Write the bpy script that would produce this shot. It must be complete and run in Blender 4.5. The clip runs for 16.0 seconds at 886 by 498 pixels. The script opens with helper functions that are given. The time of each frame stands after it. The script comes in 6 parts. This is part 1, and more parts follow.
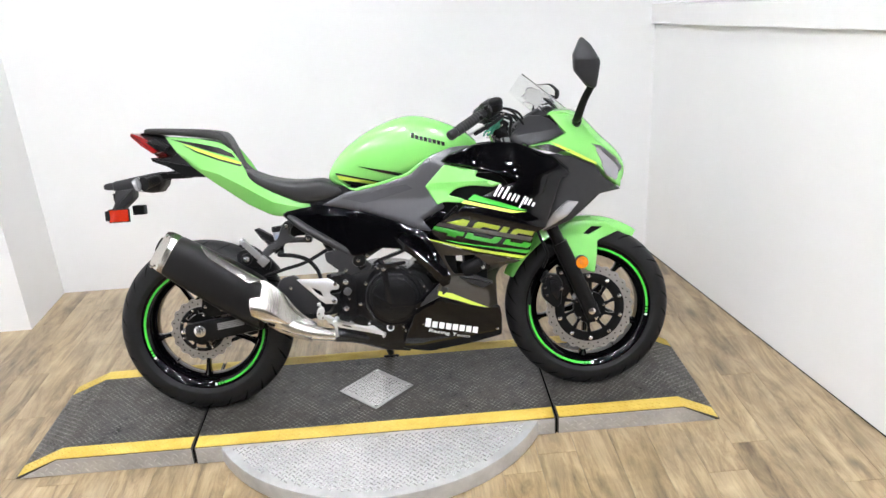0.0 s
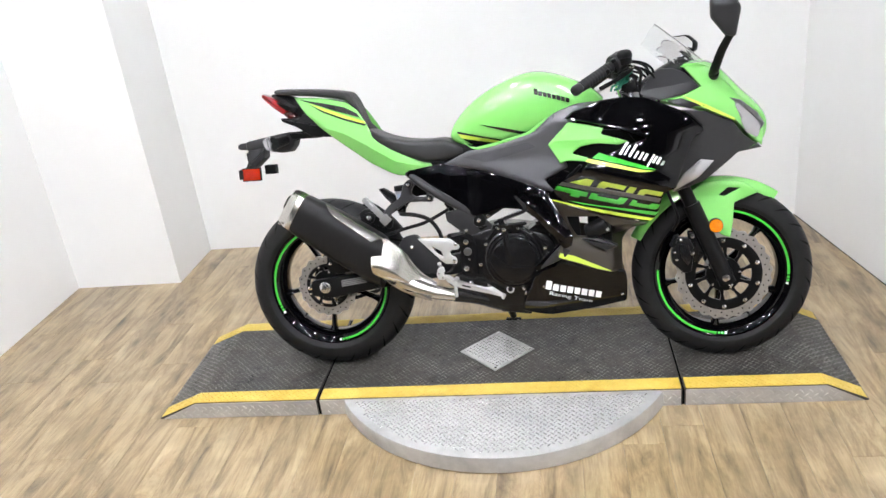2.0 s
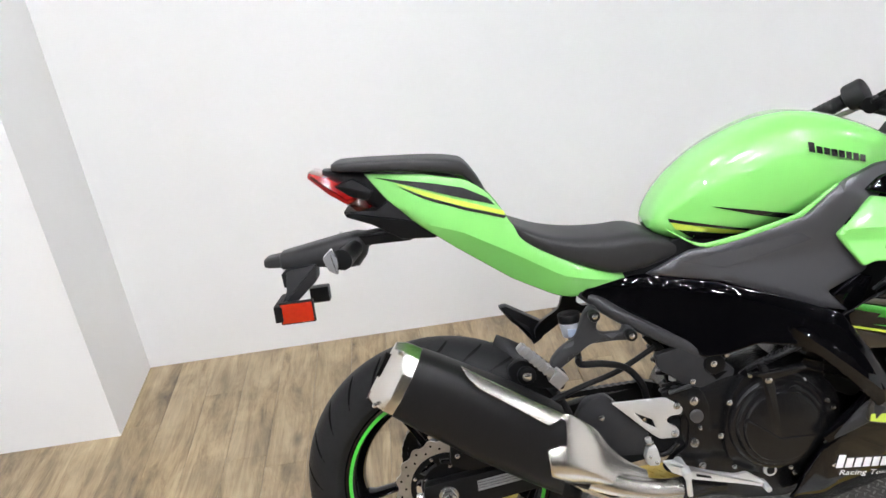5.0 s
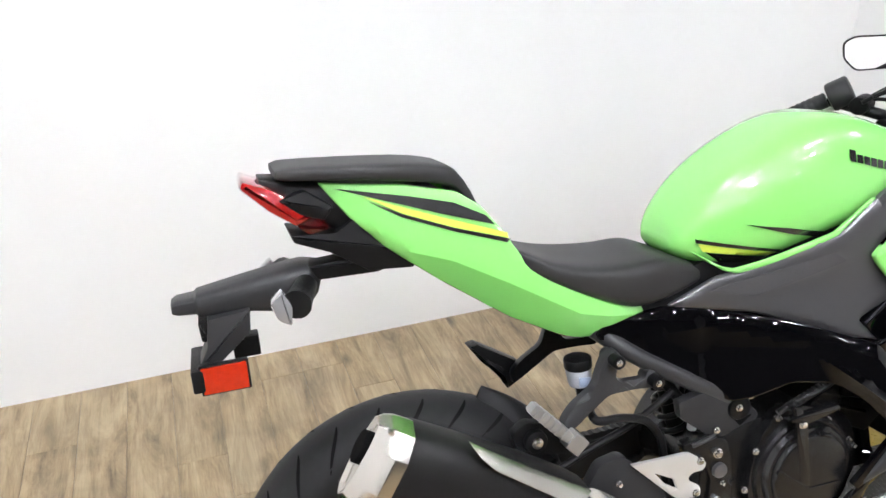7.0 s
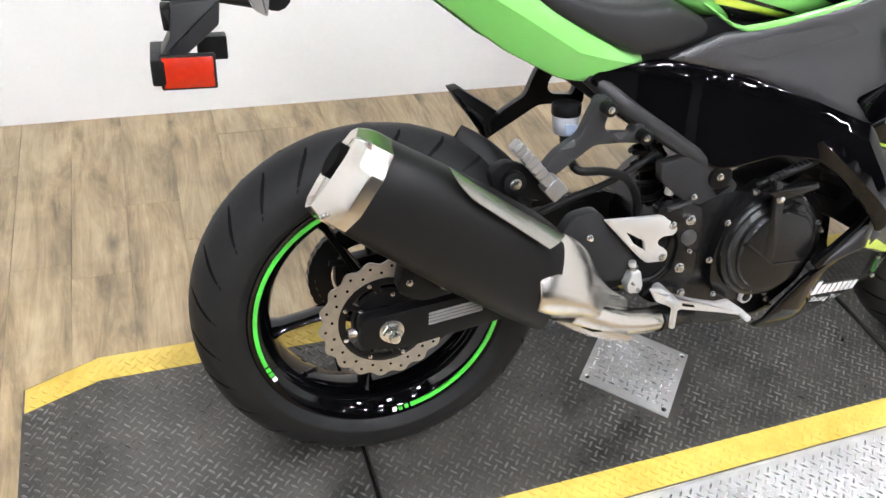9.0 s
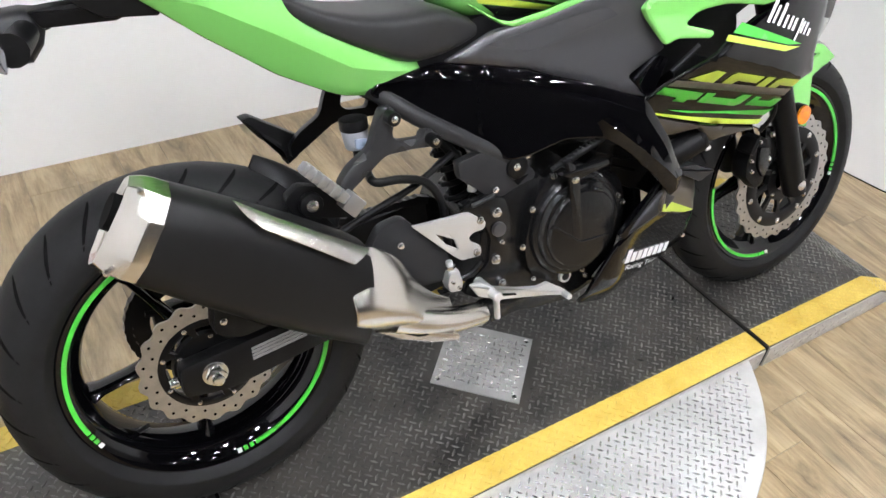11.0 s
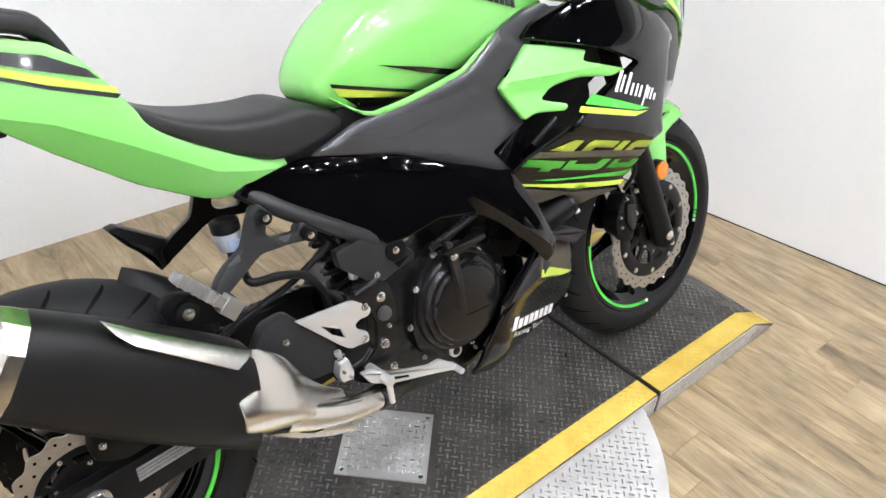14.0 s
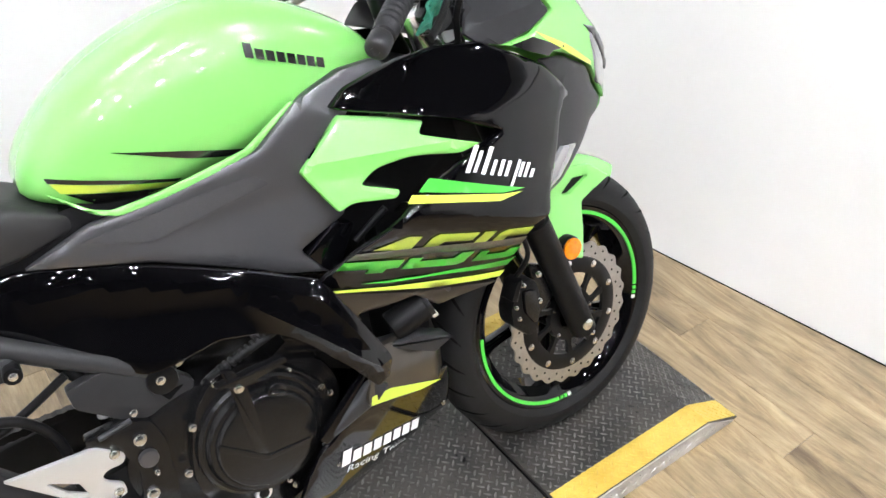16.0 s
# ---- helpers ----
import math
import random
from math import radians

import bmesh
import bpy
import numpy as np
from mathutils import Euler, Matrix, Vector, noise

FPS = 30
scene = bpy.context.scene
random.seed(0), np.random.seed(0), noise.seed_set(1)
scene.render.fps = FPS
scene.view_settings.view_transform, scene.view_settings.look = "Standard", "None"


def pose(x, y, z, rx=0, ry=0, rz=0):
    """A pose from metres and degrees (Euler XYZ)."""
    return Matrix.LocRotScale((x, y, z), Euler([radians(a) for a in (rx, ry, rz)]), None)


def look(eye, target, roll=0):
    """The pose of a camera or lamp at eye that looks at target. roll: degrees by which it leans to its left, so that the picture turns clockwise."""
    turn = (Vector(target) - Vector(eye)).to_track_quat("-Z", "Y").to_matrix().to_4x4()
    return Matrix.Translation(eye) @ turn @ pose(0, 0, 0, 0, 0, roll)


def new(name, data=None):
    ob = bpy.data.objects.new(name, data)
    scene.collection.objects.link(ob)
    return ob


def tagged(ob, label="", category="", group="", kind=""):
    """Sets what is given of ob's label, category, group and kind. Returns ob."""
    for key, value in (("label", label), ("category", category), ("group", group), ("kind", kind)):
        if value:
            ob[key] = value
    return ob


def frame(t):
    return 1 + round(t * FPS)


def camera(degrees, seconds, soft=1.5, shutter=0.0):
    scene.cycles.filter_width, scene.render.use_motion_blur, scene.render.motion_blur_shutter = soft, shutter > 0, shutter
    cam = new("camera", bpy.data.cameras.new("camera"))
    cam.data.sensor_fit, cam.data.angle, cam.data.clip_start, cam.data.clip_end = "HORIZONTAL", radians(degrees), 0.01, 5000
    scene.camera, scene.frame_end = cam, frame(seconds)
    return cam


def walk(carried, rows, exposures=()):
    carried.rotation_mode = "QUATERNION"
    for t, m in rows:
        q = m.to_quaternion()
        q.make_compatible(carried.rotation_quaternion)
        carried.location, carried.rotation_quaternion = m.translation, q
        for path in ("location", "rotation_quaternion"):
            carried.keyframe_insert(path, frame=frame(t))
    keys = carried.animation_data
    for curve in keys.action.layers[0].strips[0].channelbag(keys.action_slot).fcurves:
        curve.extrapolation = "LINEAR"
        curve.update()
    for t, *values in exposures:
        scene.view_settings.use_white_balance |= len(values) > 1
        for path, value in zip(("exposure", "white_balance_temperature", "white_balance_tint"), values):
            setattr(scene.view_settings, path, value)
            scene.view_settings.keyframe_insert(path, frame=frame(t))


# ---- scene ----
cam = camera(59.2, 16.0)
LAMP = 640.0
# last position is an extra lamp, added to brighten the pier's side
LIGHTS = [(-1.0, -1.1), (0.3, -1.1), (1.6, -1.1), (-0.6, -2.3), (0.7, -2.3), (2.0, -2.3), (-1.4, -3.6), (0.1, -3.6), (1.5, -3.6), (-0.6, -5.0), (1.0, -5.0), (2.8, -5.0), (-0.2, 0.2), (3.5, -0.8)]
EXPOSURES = [(0.0, 0.35), (2.0, 0.36), (3.0, 0.25), (4.0, 0.16), (5.2, 0.19), (7.3, 0.45), (9.0, 0.52), (10.2, 0.4), (12.5, 0.18), (14.0, 0.37), (15.0, 0.56), (16.0, 0.56)]
PATH = [
    (0, (0.772, -2.554, 1.633), (0.844, -0.707, 0.87), -3.5),
    (0.5, (0.724, -2.556, 1.619), (0.871, -0.709, 0.866), -2.9),
    (1, (0.738, -2.555, 1.616), (0.851, -0.72, 0.829), -1.9),
    (1.5, (0.831, -2.516, 1.627), (0.799, -0.691, 0.81), -3.1),
    (2, (0.84, -2.517, 1.587), (0.545, -0.712, 0.778), -7.1),
    (2.5, (0.642, -2.435, 1.621), (0.418, -0.598, 0.861), -6.0),
    (3, (0.376, -2.309, 1.637), (0.218, -0.477, 0.851), -6.1),
    (3.5, (0.274, -2.112, 1.617), (0.121, -0.286, 0.817), -4.7),
    (4, (0.175, -1.846, 1.615), (-0.099, -0.036, 0.81), -6.1),
    (4.5, (0.039, -1.606, 1.59), (0.053, 0.214, 0.76), -6.8),
    (5, (0.021, -1.35, 1.557), (0.081, 0.446, 0.68), -7.5),
    (5.2, (0.041, -1.215, 1.56), (0.096, 0.595, 0.711), -6.9),
    (7.3, (-0.274, -0.893, 1.466), (0.336, 0.715, 0.446), 0.6),
    (7.5, (-0.28, -0.887, 1.454), (0.324, 0.682, 0.371), 1.5),
    (8, (-0.285, -0.892, 1.405), (0.314, 0.608, 0.225), 3.8),
    (8.5, (-0.286, -0.894, 1.362), (0.323, 0.531, 0.098), 6.0),
    (9, (-0.289, -0.905, 1.319), (0.338, 0.458, -0.003), 8.6),
    (9.5, (-0.278, -0.916, 1.309), (0.361, 0.401, -0.054), 9.1),
    (10, (-0.245, -0.93, 1.312), (0.484, 0.356, -0.036), 7.5),
    (10.2, (-0.22, -0.938, 1.317), (0.556, 0.335, -0.017), 7.1),
    (12.3, (-0.145, -0.96, 1.362), (0.886, 0.294, 0.194), 5.1),
    (12.5, (-0.131, -0.945, 1.358), (0.938, 0.293, 0.207), 5.0),
    (13, (-0.121, -0.95, 1.363), (0.985, 0.284, 0.243), 4.1),
    (13.5, (-0.129, -0.952, 1.367), (1.002, 0.274, 0.263), 4.6),
    (14, (-0.142, -0.958, 1.376), (0.997, 0.239, 0.249), 4.9),
    (14.5, (-0.093, -0.975, 1.401), (1.097, 0.214, 0.32), 5.7),
    (15, (0.117, -0.98, 1.393), (1.277, 0.21, 0.28), 3.6),
    (15.5, (0.296, -0.992, 1.384), (1.344, 0.274, 0.244), 4.2),
    (16, (0.407, -0.907, 1.387), (1.412, 0.366, 0.216), 3.2),
]
walk(cam, [(t, look(eye, target, roll)) for t, eye, target, roll in PATH], EXPOSURES)

# ---------------------------------------------------------------- world and lamps
world = bpy.data.worlds.new("showroom_air")
scene.world = world
world.use_nodes = True
world.node_tree.nodes["Background"].inputs[0].default_value = (0.95, 0.98, 1.0, 1)
world.node_tree.nodes["Background"].inputs[1].default_value = 0.05


# ---------------------------------------------------------------- materials
def mat(name, color, rough=0.5, metal=0.0, vary=0.0, scale=8.0, bump=0.0, bump_scale=200.0, coat=0.0,
        color2=None, stretch=(1, 1, 1), rough_vary=0.0, per_object=0.0, spec=0.5):
    m = bpy.data.materials.new(name)
    m.use_nodes = True
    nt = m.node_tree
    nd, ln = nt.nodes, nt.links
    b = nd["Principled BSDF"]
    b.inputs["Base Color"].default_value = (*color, 1)
    b.inputs["Roughness"].default_value = rough
    b.inputs["Metallic"].default_value = metal
    b.inputs["Specular IOR Level"].default_value = spec
    b.inputs["Coat Weight"].default_value = coat
    b.inputs["Coat Roughness"].default_value = 0.04
    if not (vary or bump or rough_vary or per_object):
        return m
    tc = nd.new("ShaderNodeTexCoord")
    mp = nd.new("ShaderNodeMapping")
    mp.inputs["Scale"].default_value = stretch
    ln.new(tc.outputs["Object"], mp.inputs["Vector"])
    big = nd.new("ShaderNodeTexNoise")
    big.inputs["Scale"].default_value = scale
    big.inputs["Detail"].default_value = 5.0
    big.inputs["Roughness"].default_value = 0.65
    ln.new(mp.outputs[0], big.inputs["Vector"])
    if vary:
        ramp = nd.new("ShaderNodeValToRGB")
        ramp.color_ramp.elements[0].position = 0.32
        ramp.color_ramp.elements[1].position = 0.68
        c2 = color2 or tuple(min(1, c * (1 + vary)) for c in color)
        c1 = tuple(c * (1 - vary) for c in color) if not color2 else color
        ramp.color_ramp.elements[0].color = (*c1, 1)
        ramp.color_ramp.elements[1].color = (*c2, 1)
        ln.new(big.outputs["Fac"], ramp.inputs["Fac"])
        out = ramp.outputs["Color"]
        if per_object:
            info = nd.new("ShaderNodeObjectInfo")
            mr = nd.new("ShaderNodeMapRange")
            mr.inputs["To Min"].default_value = 1 - per_object
            mr.inputs["To Max"].default_value = 1 + per_object
            ln.new(info.outputs["Random"], mr.inputs["Value"])
            hs = nd.new("ShaderNodeHueSaturation")
            ln.new(mr.outputs[0], hs.inputs["Value"])
            ln.new(out, hs.inputs["Color"])
            out = hs.outputs["Color"]
        ln.new(out, b.inputs["Base Color"])
    if rough_vary:
        mr2 = nd.new("ShaderNodeMapRange")
        mr2.inputs["From Min"].default_value = 0.3
        mr2.inputs["From Max"].default_value = 0.7
        mr2.inputs["To Min"].default_value = max(0.0, rough - rough_vary)
        mr2.inputs["To Max"].default_value = min(1.0, rough + rough_vary)
        ln.new(big.outputs["Fac"], mr2.inputs["Value"])
        ln.new(mr2.outputs[0], b.inputs["Roughness"])
    if bump:
        fine = nd.new("ShaderNodeTexNoise")
        fine.inputs["Scale"].default_value = bump_scale
        fine.inputs["Detail"].default_value = 3.0
        ln.new(mp.outputs[0], fine.inputs["Vector"])
        bp = nd.new("ShaderNodeBump")
        bp.inputs["Strength"].default_value = bump
        bp.inputs["Distance"].default_value = 0.002
        ln.new(fine.outputs["Fac"], bp.inputs["Height"])
        ln.new(bp.outputs[0], b.inputs["Normal"])
    return m


def glowing(name, color, strength):
    m = bpy.data.materials.new(name)
    m.use_nodes = True
    b = m.node_tree.nodes["Principled BSDF"]
    b.inputs["Base Color"].default_value = (0.9, 0.9, 0.9, 1)
    b.inputs["Emission Color"].default_value = (*color, 1)
    b.inputs["Emission Strength"].default_value = strength
    return m


def clear(name, color=(1, 1, 1), rough=0.03, weight=1.0):
    m = bpy.data.materials.new(name)
    m.use_nodes = True
    b = m.node_tree.nodes["Principled BSDF"]
    b.inputs["Base Color"].default_value = (*color, 1)
    b.inputs["Roughness"].default_value = rough
    b.inputs["Transmission Weight"].default_value = weight
    b.inputs["IOR"].default_value = 1.32
    return m


WALL = mat("white_wall_paint", (0.80, 0.80, 0.79), 0.55, vary=0.02, scale=1.3, bump=0.05, bump_scale=90)
# ceiling and showroom walls out of view, dark so gloss panels reflect little
CEIL = mat("unseen_ceiling_dark", (0.05, 0.05, 0.052), 0.8, vary=0.05, scale=2)
SHOW = mat("unseen_wall_dark", (0.08, 0.075, 0.072), 0.7, vary=0.06, scale=1.5)
GREEN = mat("green_gloss_paint", (0.205, 0.575, 0.135), 0.26, coat=0.8, vary=0.02, scale=3, bump=0.02, bump_scale=900)
BLACKG = mat("black_gloss_paint", (0.0014, 0.0014, 0.0018), 0.05, coat=0.3, spec=0.22)
BLACKM = mat("black_matt_plastic", (0.0048, 0.0048, 0.0051), 0.42, spec=0.16, vary=0.2, scale=30, bump=0.2, bump_scale=1400)
FADED = mat("faded_black_plastic", (0.020, 0.020, 0.021), 0.42, spec=0.25, vary=0.12, scale=22, bump=0.15, bump_scale=1200)
GREYP = mat("dark_grey_metallic_paint", (0.135, 0.134, 0.139), 0.36, metal=0.85, coat=0.08, vary=0.04, scale=700)
GREYQ = mat("dark_grey_grained_pad", (0.110, 0.110, 0.116), 0.46, metal=0.8, vary=0.06, scale=400, bump=0.1, bump_scale=1500)
BRONZE = mat("grey_brown_metallic_paint", (0.064, 0.056, 0.046), 0.30, metal=0.7, coat=0.4, vary=0.05, scale=700)
RUBBER = mat("tyre_rubber", (0.0088, 0.0088, 0.0092), 0.54, spec=0.2, vary=0.25, scale=18, bump=0.25, bump_scale=700)
VINYL = mat("seat_vinyl", (0.016, 0.0155, 0.0158), 0.46, spec=0.36, vary=0.10, scale=25, bump=0.22, bump_scale=1100)
STEEL = mat("brushed_steel", (0.62, 0.595, 0.555), 0.24, metal=1.0, bump=0.05, bump_scale=500, stretch=(1, 1, 0.06))
DISC = mat("brake_rotor_steel", (0.47, 0.455, 0.43), 0.40, metal=1.0, vary=0.10, scale=60, bump=0.2, bump_scale=500)
ALU = mat("satin_aluminium", (0.74, 0.74, 0.73), 0.40, metal=0.8, bump=0.05, bump_scale=700)
CHROME = mat("zinc_bolt", (0.78, 0.78, 0.77), 0.2, metal=1.0, bump=0.03, bump_scale=400)
ENGINE = mat("engine_black_enamel", (0.0058, 0.0058, 0.0061), 0.22, vary=0.2, scale=25, bump=0.10, bump_scale=900, spec=0.38)
MUFF = mat("muffler_matt_black", (0.0085, 0.0082, 0.0082), 0.42, spec=0.18, vary=0.08, scale=6, bump=0.08, bump_scale=900)
FRAME = mat("frame_black_satin", (0.0042, 0.0042, 0.0045), 0.28, vary=0.2, scale=25, spec=0.2)
PEG = mat("peg_grey_metal", (0.40, 0.40, 0.40), 0.34, metal=0.85, bump=0.05, bump_scale=600)
SATIN = mat("frame_dark_grey_satin", (0.024, 0.024, 0.025), 0.36, spec=0.26, vary=0.06, scale=60, bump=0.08, bump_scale=900)
YELLOW = mat("lime_yellow_decal", (0.52, 0.68, 0.07), 0.3, coat=0.4, vary=0.03, scale=40)
WHITE = mat("white_decal", (0.82, 0.82, 0.82), 0.35, vary=0.03, scale=60)
DGREEN = mat("green_decal", (0.06, 0.55, 0.05), 0.3, coat=0.6, vary=0.03, scale=40)
BLACKD = mat("black_decal", (0.008, 0.008, 0.008), 0.25, coat=0.5, vary=0.2, scale=50)
GREYD = mat("grey_decal", (0.11, 0.105, 0.10), 0.35, coat=0.4, vary=0.06, scale=200)
REDLENS = mat("red_reflector_lens", (0.38, 0.016, 0.003), 0.2, coat=0.5, vary=0.1, scale=120, bump=0.4, bump_scale=500)
AMBER = mat("amber_reflector_lens", (0.72, 0.20, 0.005), 0.18, coat=0.6, vary=0.25, scale=90, bump=0.5, bump_scale=500)
TAILRED = mat("tail_lamp_lens", (0.26, 0.006, 0.006), 0.12, coat=1.0, vary=0.2, scale=60)
DARKRED = mat("dark_red_lens", (0.055, 0.002, 0.002), 0.12, coat=1.0, vary=0.2, scale=60)
SCREEN = clear("windscreen_plastic", (0.975, 0.98, 0.98), 0.01)
LAMPGLASS = mat("lamp_lens_silver", (0.42, 0.42, 0.43), 0.10, metal=0.6, coat=1.0, bump=0.06, bump_scale=160)
MIRROR = mat("mirror_glass", (0.85, 0.85, 0.85), 0.02, metal=1.0)
FLUID = mat("reservoir_plastic", (0.30, 0.31, 0.33), 0.35, vary=0.06, scale=60)
BLUEB = mat("label_pale_blue", (0.24, 0.29, 0.38), 0.5, vary=0.05, scale=50)
TEAL = mat("green_cable_tape", (0.018, 0.20, 0.125), 0.45, vary=0.2, scale=50)
GREYW = mat("grey_lettering", (0.20, 0.20, 0.20), 0.5, vary=0.1, scale=50)
PLATE = mat("worn_black_tread_plate", (0.009, 0.009, 0.009), 0.42, metal=0.1, vary=0.5, scale=9, color2=(0.056, 0.049, 0.040), bump=0.7, bump_scale=70, rough_vary=0.16, spec=0.75)
# worn bars; the light they catch is also put into the lighter tone
LUG = mat("worn_lit_lug", (0.016, 0.016, 0.016), 0.28, metal=0.5, vary=0.5, scale=22, color2=(0.24, 0.235, 0.22), bump=0.2, bump_scale=200)
BARE = mat("bare_tread_plate", (0.40, 0.395, 0.385), 0.42, metal=0.6, vary=0.2, scale=7, color2=(0.60, 0.595, 0.58), bump=0.12, bump_scale=160)
# polished bars, paler than the plate to carry their sparkle in colour
BARELUG = mat("polished_lit_lug", (0.72, 0.715, 0.70), 0.26, metal=0.75, vary=0.08, scale=9)
YPAINT = mat("safety_yellow_paint", (0.46, 0.31, 0.040), 0.5, vary=0.2, scale=9, color2=(0.60, 0.45, 0.10), bump=0.3, bump_scale=120)
# near-black for gaps; in holes, slots and grooves it stands for their shade
DARKGAP = mat("near_black_gap", (0.002, 0.002, 0.002), 0.9, spec=0.1, vary=0.2, scale=40)


SEAM = mat("plank_underlay", (0.10, 0.07, 0.04), 0.8, vary=0.1, scale=20)


def wood(name):
    m = bpy.data.materials.new(name)
    m.use_nodes = True
    nd, ln = m.node_tree.nodes, m.node_tree.links
    b = nd["Principled BSDF"]
    tc = nd.new("ShaderNodeTexCoord")
    info = nd.new("ShaderNodeObjectInfo")
    geo = nd.new("ShaderNodeNewGeometry")
    rnd = nd.new("ShaderNodeMath")
    ln.new(info.outputs["Random"], rnd.inputs[0])
    ln.new(geo.outputs["Random Per Island"], rnd.inputs[1])
    shift = nd.new("ShaderNodeVectorMath")
    shift.operation = "MULTIPLY_ADD"
    shift.inputs[1].default_value = (37.0, 91.0, 13.0)
    ln.new(rnd.outputs[0], shift.inputs[0])
    ln.new(tc.outputs["Object"], shift.inputs[2])
    mp = nd.new("ShaderNodeMapping")
    mp.inputs["Scale"].default_value = (7.0, 1.3, 1.0)
    ln.new(shift.outputs[0], mp.inputs["Vector"])
    streak = nd.new("ShaderNodeTexNoise")
    streak.inputs["Scale"].default_value = 2.2
    streak.inputs["Detail"].default_value = 6.0
    streak.inputs["Roughness"].default_value = 0.7
    streak.inputs["Distortion"].default_value = 0.6
    ln.new(mp.outputs[0], streak.inputs["Vector"])
    mp2 = nd.new("ShaderNodeMapping")
    mp2.inputs["Scale"].default_value = (60.0, 3.0, 1.0)
    ln.new(shift.outputs[0], mp2.inputs["Vector"])
    grain = nd.new("ShaderNodeTexNoise")
    grain.inputs["Scale"].default_value = 3.0
    grain.inputs["Detail"].default_value = 4.0
    ln.new(mp2.outputs[0], grain.inputs["Vector"])
    mp3 = nd.new("ShaderNodeMapping")
    mp3.inputs["Scale"].default_value = (3.0, 1.4, 1.0)
    ln.new(shift.outputs[0], mp3.inputs["Vector"])
    knot = nd.new("ShaderNodeTexVoronoi")
    knot.inputs["Scale"].default_value = 2.2
    ln.new(mp3.outputs[0], knot.inputs["Vector"])
    kr = nd.new("ShaderNodeMapRange")
    kr.inputs["From Min"].default_value = 0.02
    kr.inputs["From Max"].default_value = 0.16
    kr.inputs["To Min"].default_value = 0.45
    kr.inputs["To Max"].default_value = 1.0
    ln.new(knot.outputs["Distance"], kr.inputs["Value"])
    ramp = nd.new("ShaderNodeValToRGB")
    e = ramp.color_ramp.elements
    e[0].position, e[0].color = 0.30, (0.098, 0.063, 0.028, 1)
    e[1].position, e[1].color = 0.70, (0.405, 0.312, 0.182, 1)
    mid = e.new(0.48)
    mid.color = (0.265, 0.191, 0.100, 1)
    ln.new(streak.outputs["Fac"], ramp.inputs["Fac"])
    g = nd.new("ShaderNodeMapRange")
    g.inputs["From Min"].default_value = 0.3
    g.inputs["From Max"].default_value = 0.7
    g.inputs["To Min"].default_value = 0.90
    g.inputs["To Max"].default_value = 1.12
    ln.new(grain.outputs["Fac"], g.inputs["Value"])
    pv = nd.new("ShaderNodeMapRange")
    pv.inputs["From Max"].default_value = 2.0
    pv.inputs["To Min"].default_value = 0.88
    pv.inputs["To Max"].default_value = 1.12
    ln.new(rnd.outputs[0], pv.inputs["Value"])
    mu = nd.new("ShaderNodeMath")
    mu.operation = "MULTIPLY"
    ln.new(g.outputs[0], mu.inputs[0])
    ln.new(pv.outputs[0], mu.inputs[1])
    mu2 = nd.new("ShaderNodeMath")
    mu2.operation = "MULTIPLY"
    ln.new(mu.outputs[0], mu2.inputs[0])
    ln.new(kr.outputs[0], mu2.inputs[1])
    blot = nd.new("ShaderNodeTexNoise")
    blot.inputs["Scale"].default_value = 5.5
    blot.inputs["Detail"].default_value = 3.0
    blot.inputs["Distortion"].default_value = 0.8
    ln.new(geo.outputs["Position"], blot.inputs["Vector"])
    br = nd.new("ShaderNodeMapRange")
    br.inputs["From Min"].default_value = 0.32
    br.inputs["From Max"].default_value = 0.68
    br.inputs["To Min"].default_value = 0.80
    br.inputs["To Max"].default_value = 1.16
    ln.new(blot.outputs["Fac"], br.inputs["Value"])
    mu3 = nd.new("ShaderNodeMath")
    mu3.operation = "MULTIPLY"
    ln.new(mu2.outputs[0], mu3.inputs[0])
    ln.new(br.outputs[0], mu3.inputs[1])
    hs = nd.new("ShaderNodeHueSaturation")
    ln.new(mu3.outputs[0], hs.inputs["Value"])
    ln.new(ramp.outputs["Color"], hs.inputs["Color"])
    ln.new(hs.outputs["Color"], b.inputs["Base Color"])
    b.inputs["Roughness"].default_value = 0.36
    b.inputs["Coat Weight"].default_value = 0.8
    b.inputs["Coat Roughness"].default_value = 0.26
    bp = nd.new("ShaderNodeBump")
    bp.inputs["Strength"].default_value = 0.15
    bp.inputs["Distance"].default_value = 0.001
    ln.new(grain.outputs["Fac"], bp.inputs["Height"])
    ln.new(bp.outputs[0], b.inputs["Normal"])
    return m


WOOD = wood("oak_vinyl_plank")


# ---------------------------------------------------------------- mesh helpers
def part(name, bm, material, parent=None, label="", smooth=35.0, mirror=False):
    """One mesh object from a bmesh; smooth: shade smooth below this edge angle."""
    if mirror:
        bmesh.ops.scale(bm, vec=(1, -1, 1), verts=bm.verts)
        bmesh.ops.reverse_faces(bm, faces=bm.faces)
    bmesh.ops.recalc_face_normals(bm, faces=bm.faces)
    lim = radians(smooth)
    for f in bm.faces:
        f.smooth = smooth > 0
    for e in bm.edges:
        if len(e.link_faces) == 2 and e.calc_face_angle(0) > lim:
            e.smooth = False
    me = bpy.data.meshes.new(name)
    bm.to_mesh(me)
    bm.free()
    me.materials.append(material)
    ob = new(name, me)
    if parent:
        ob.parent = parent
    if label:
        ob["label"] = label
    return ob


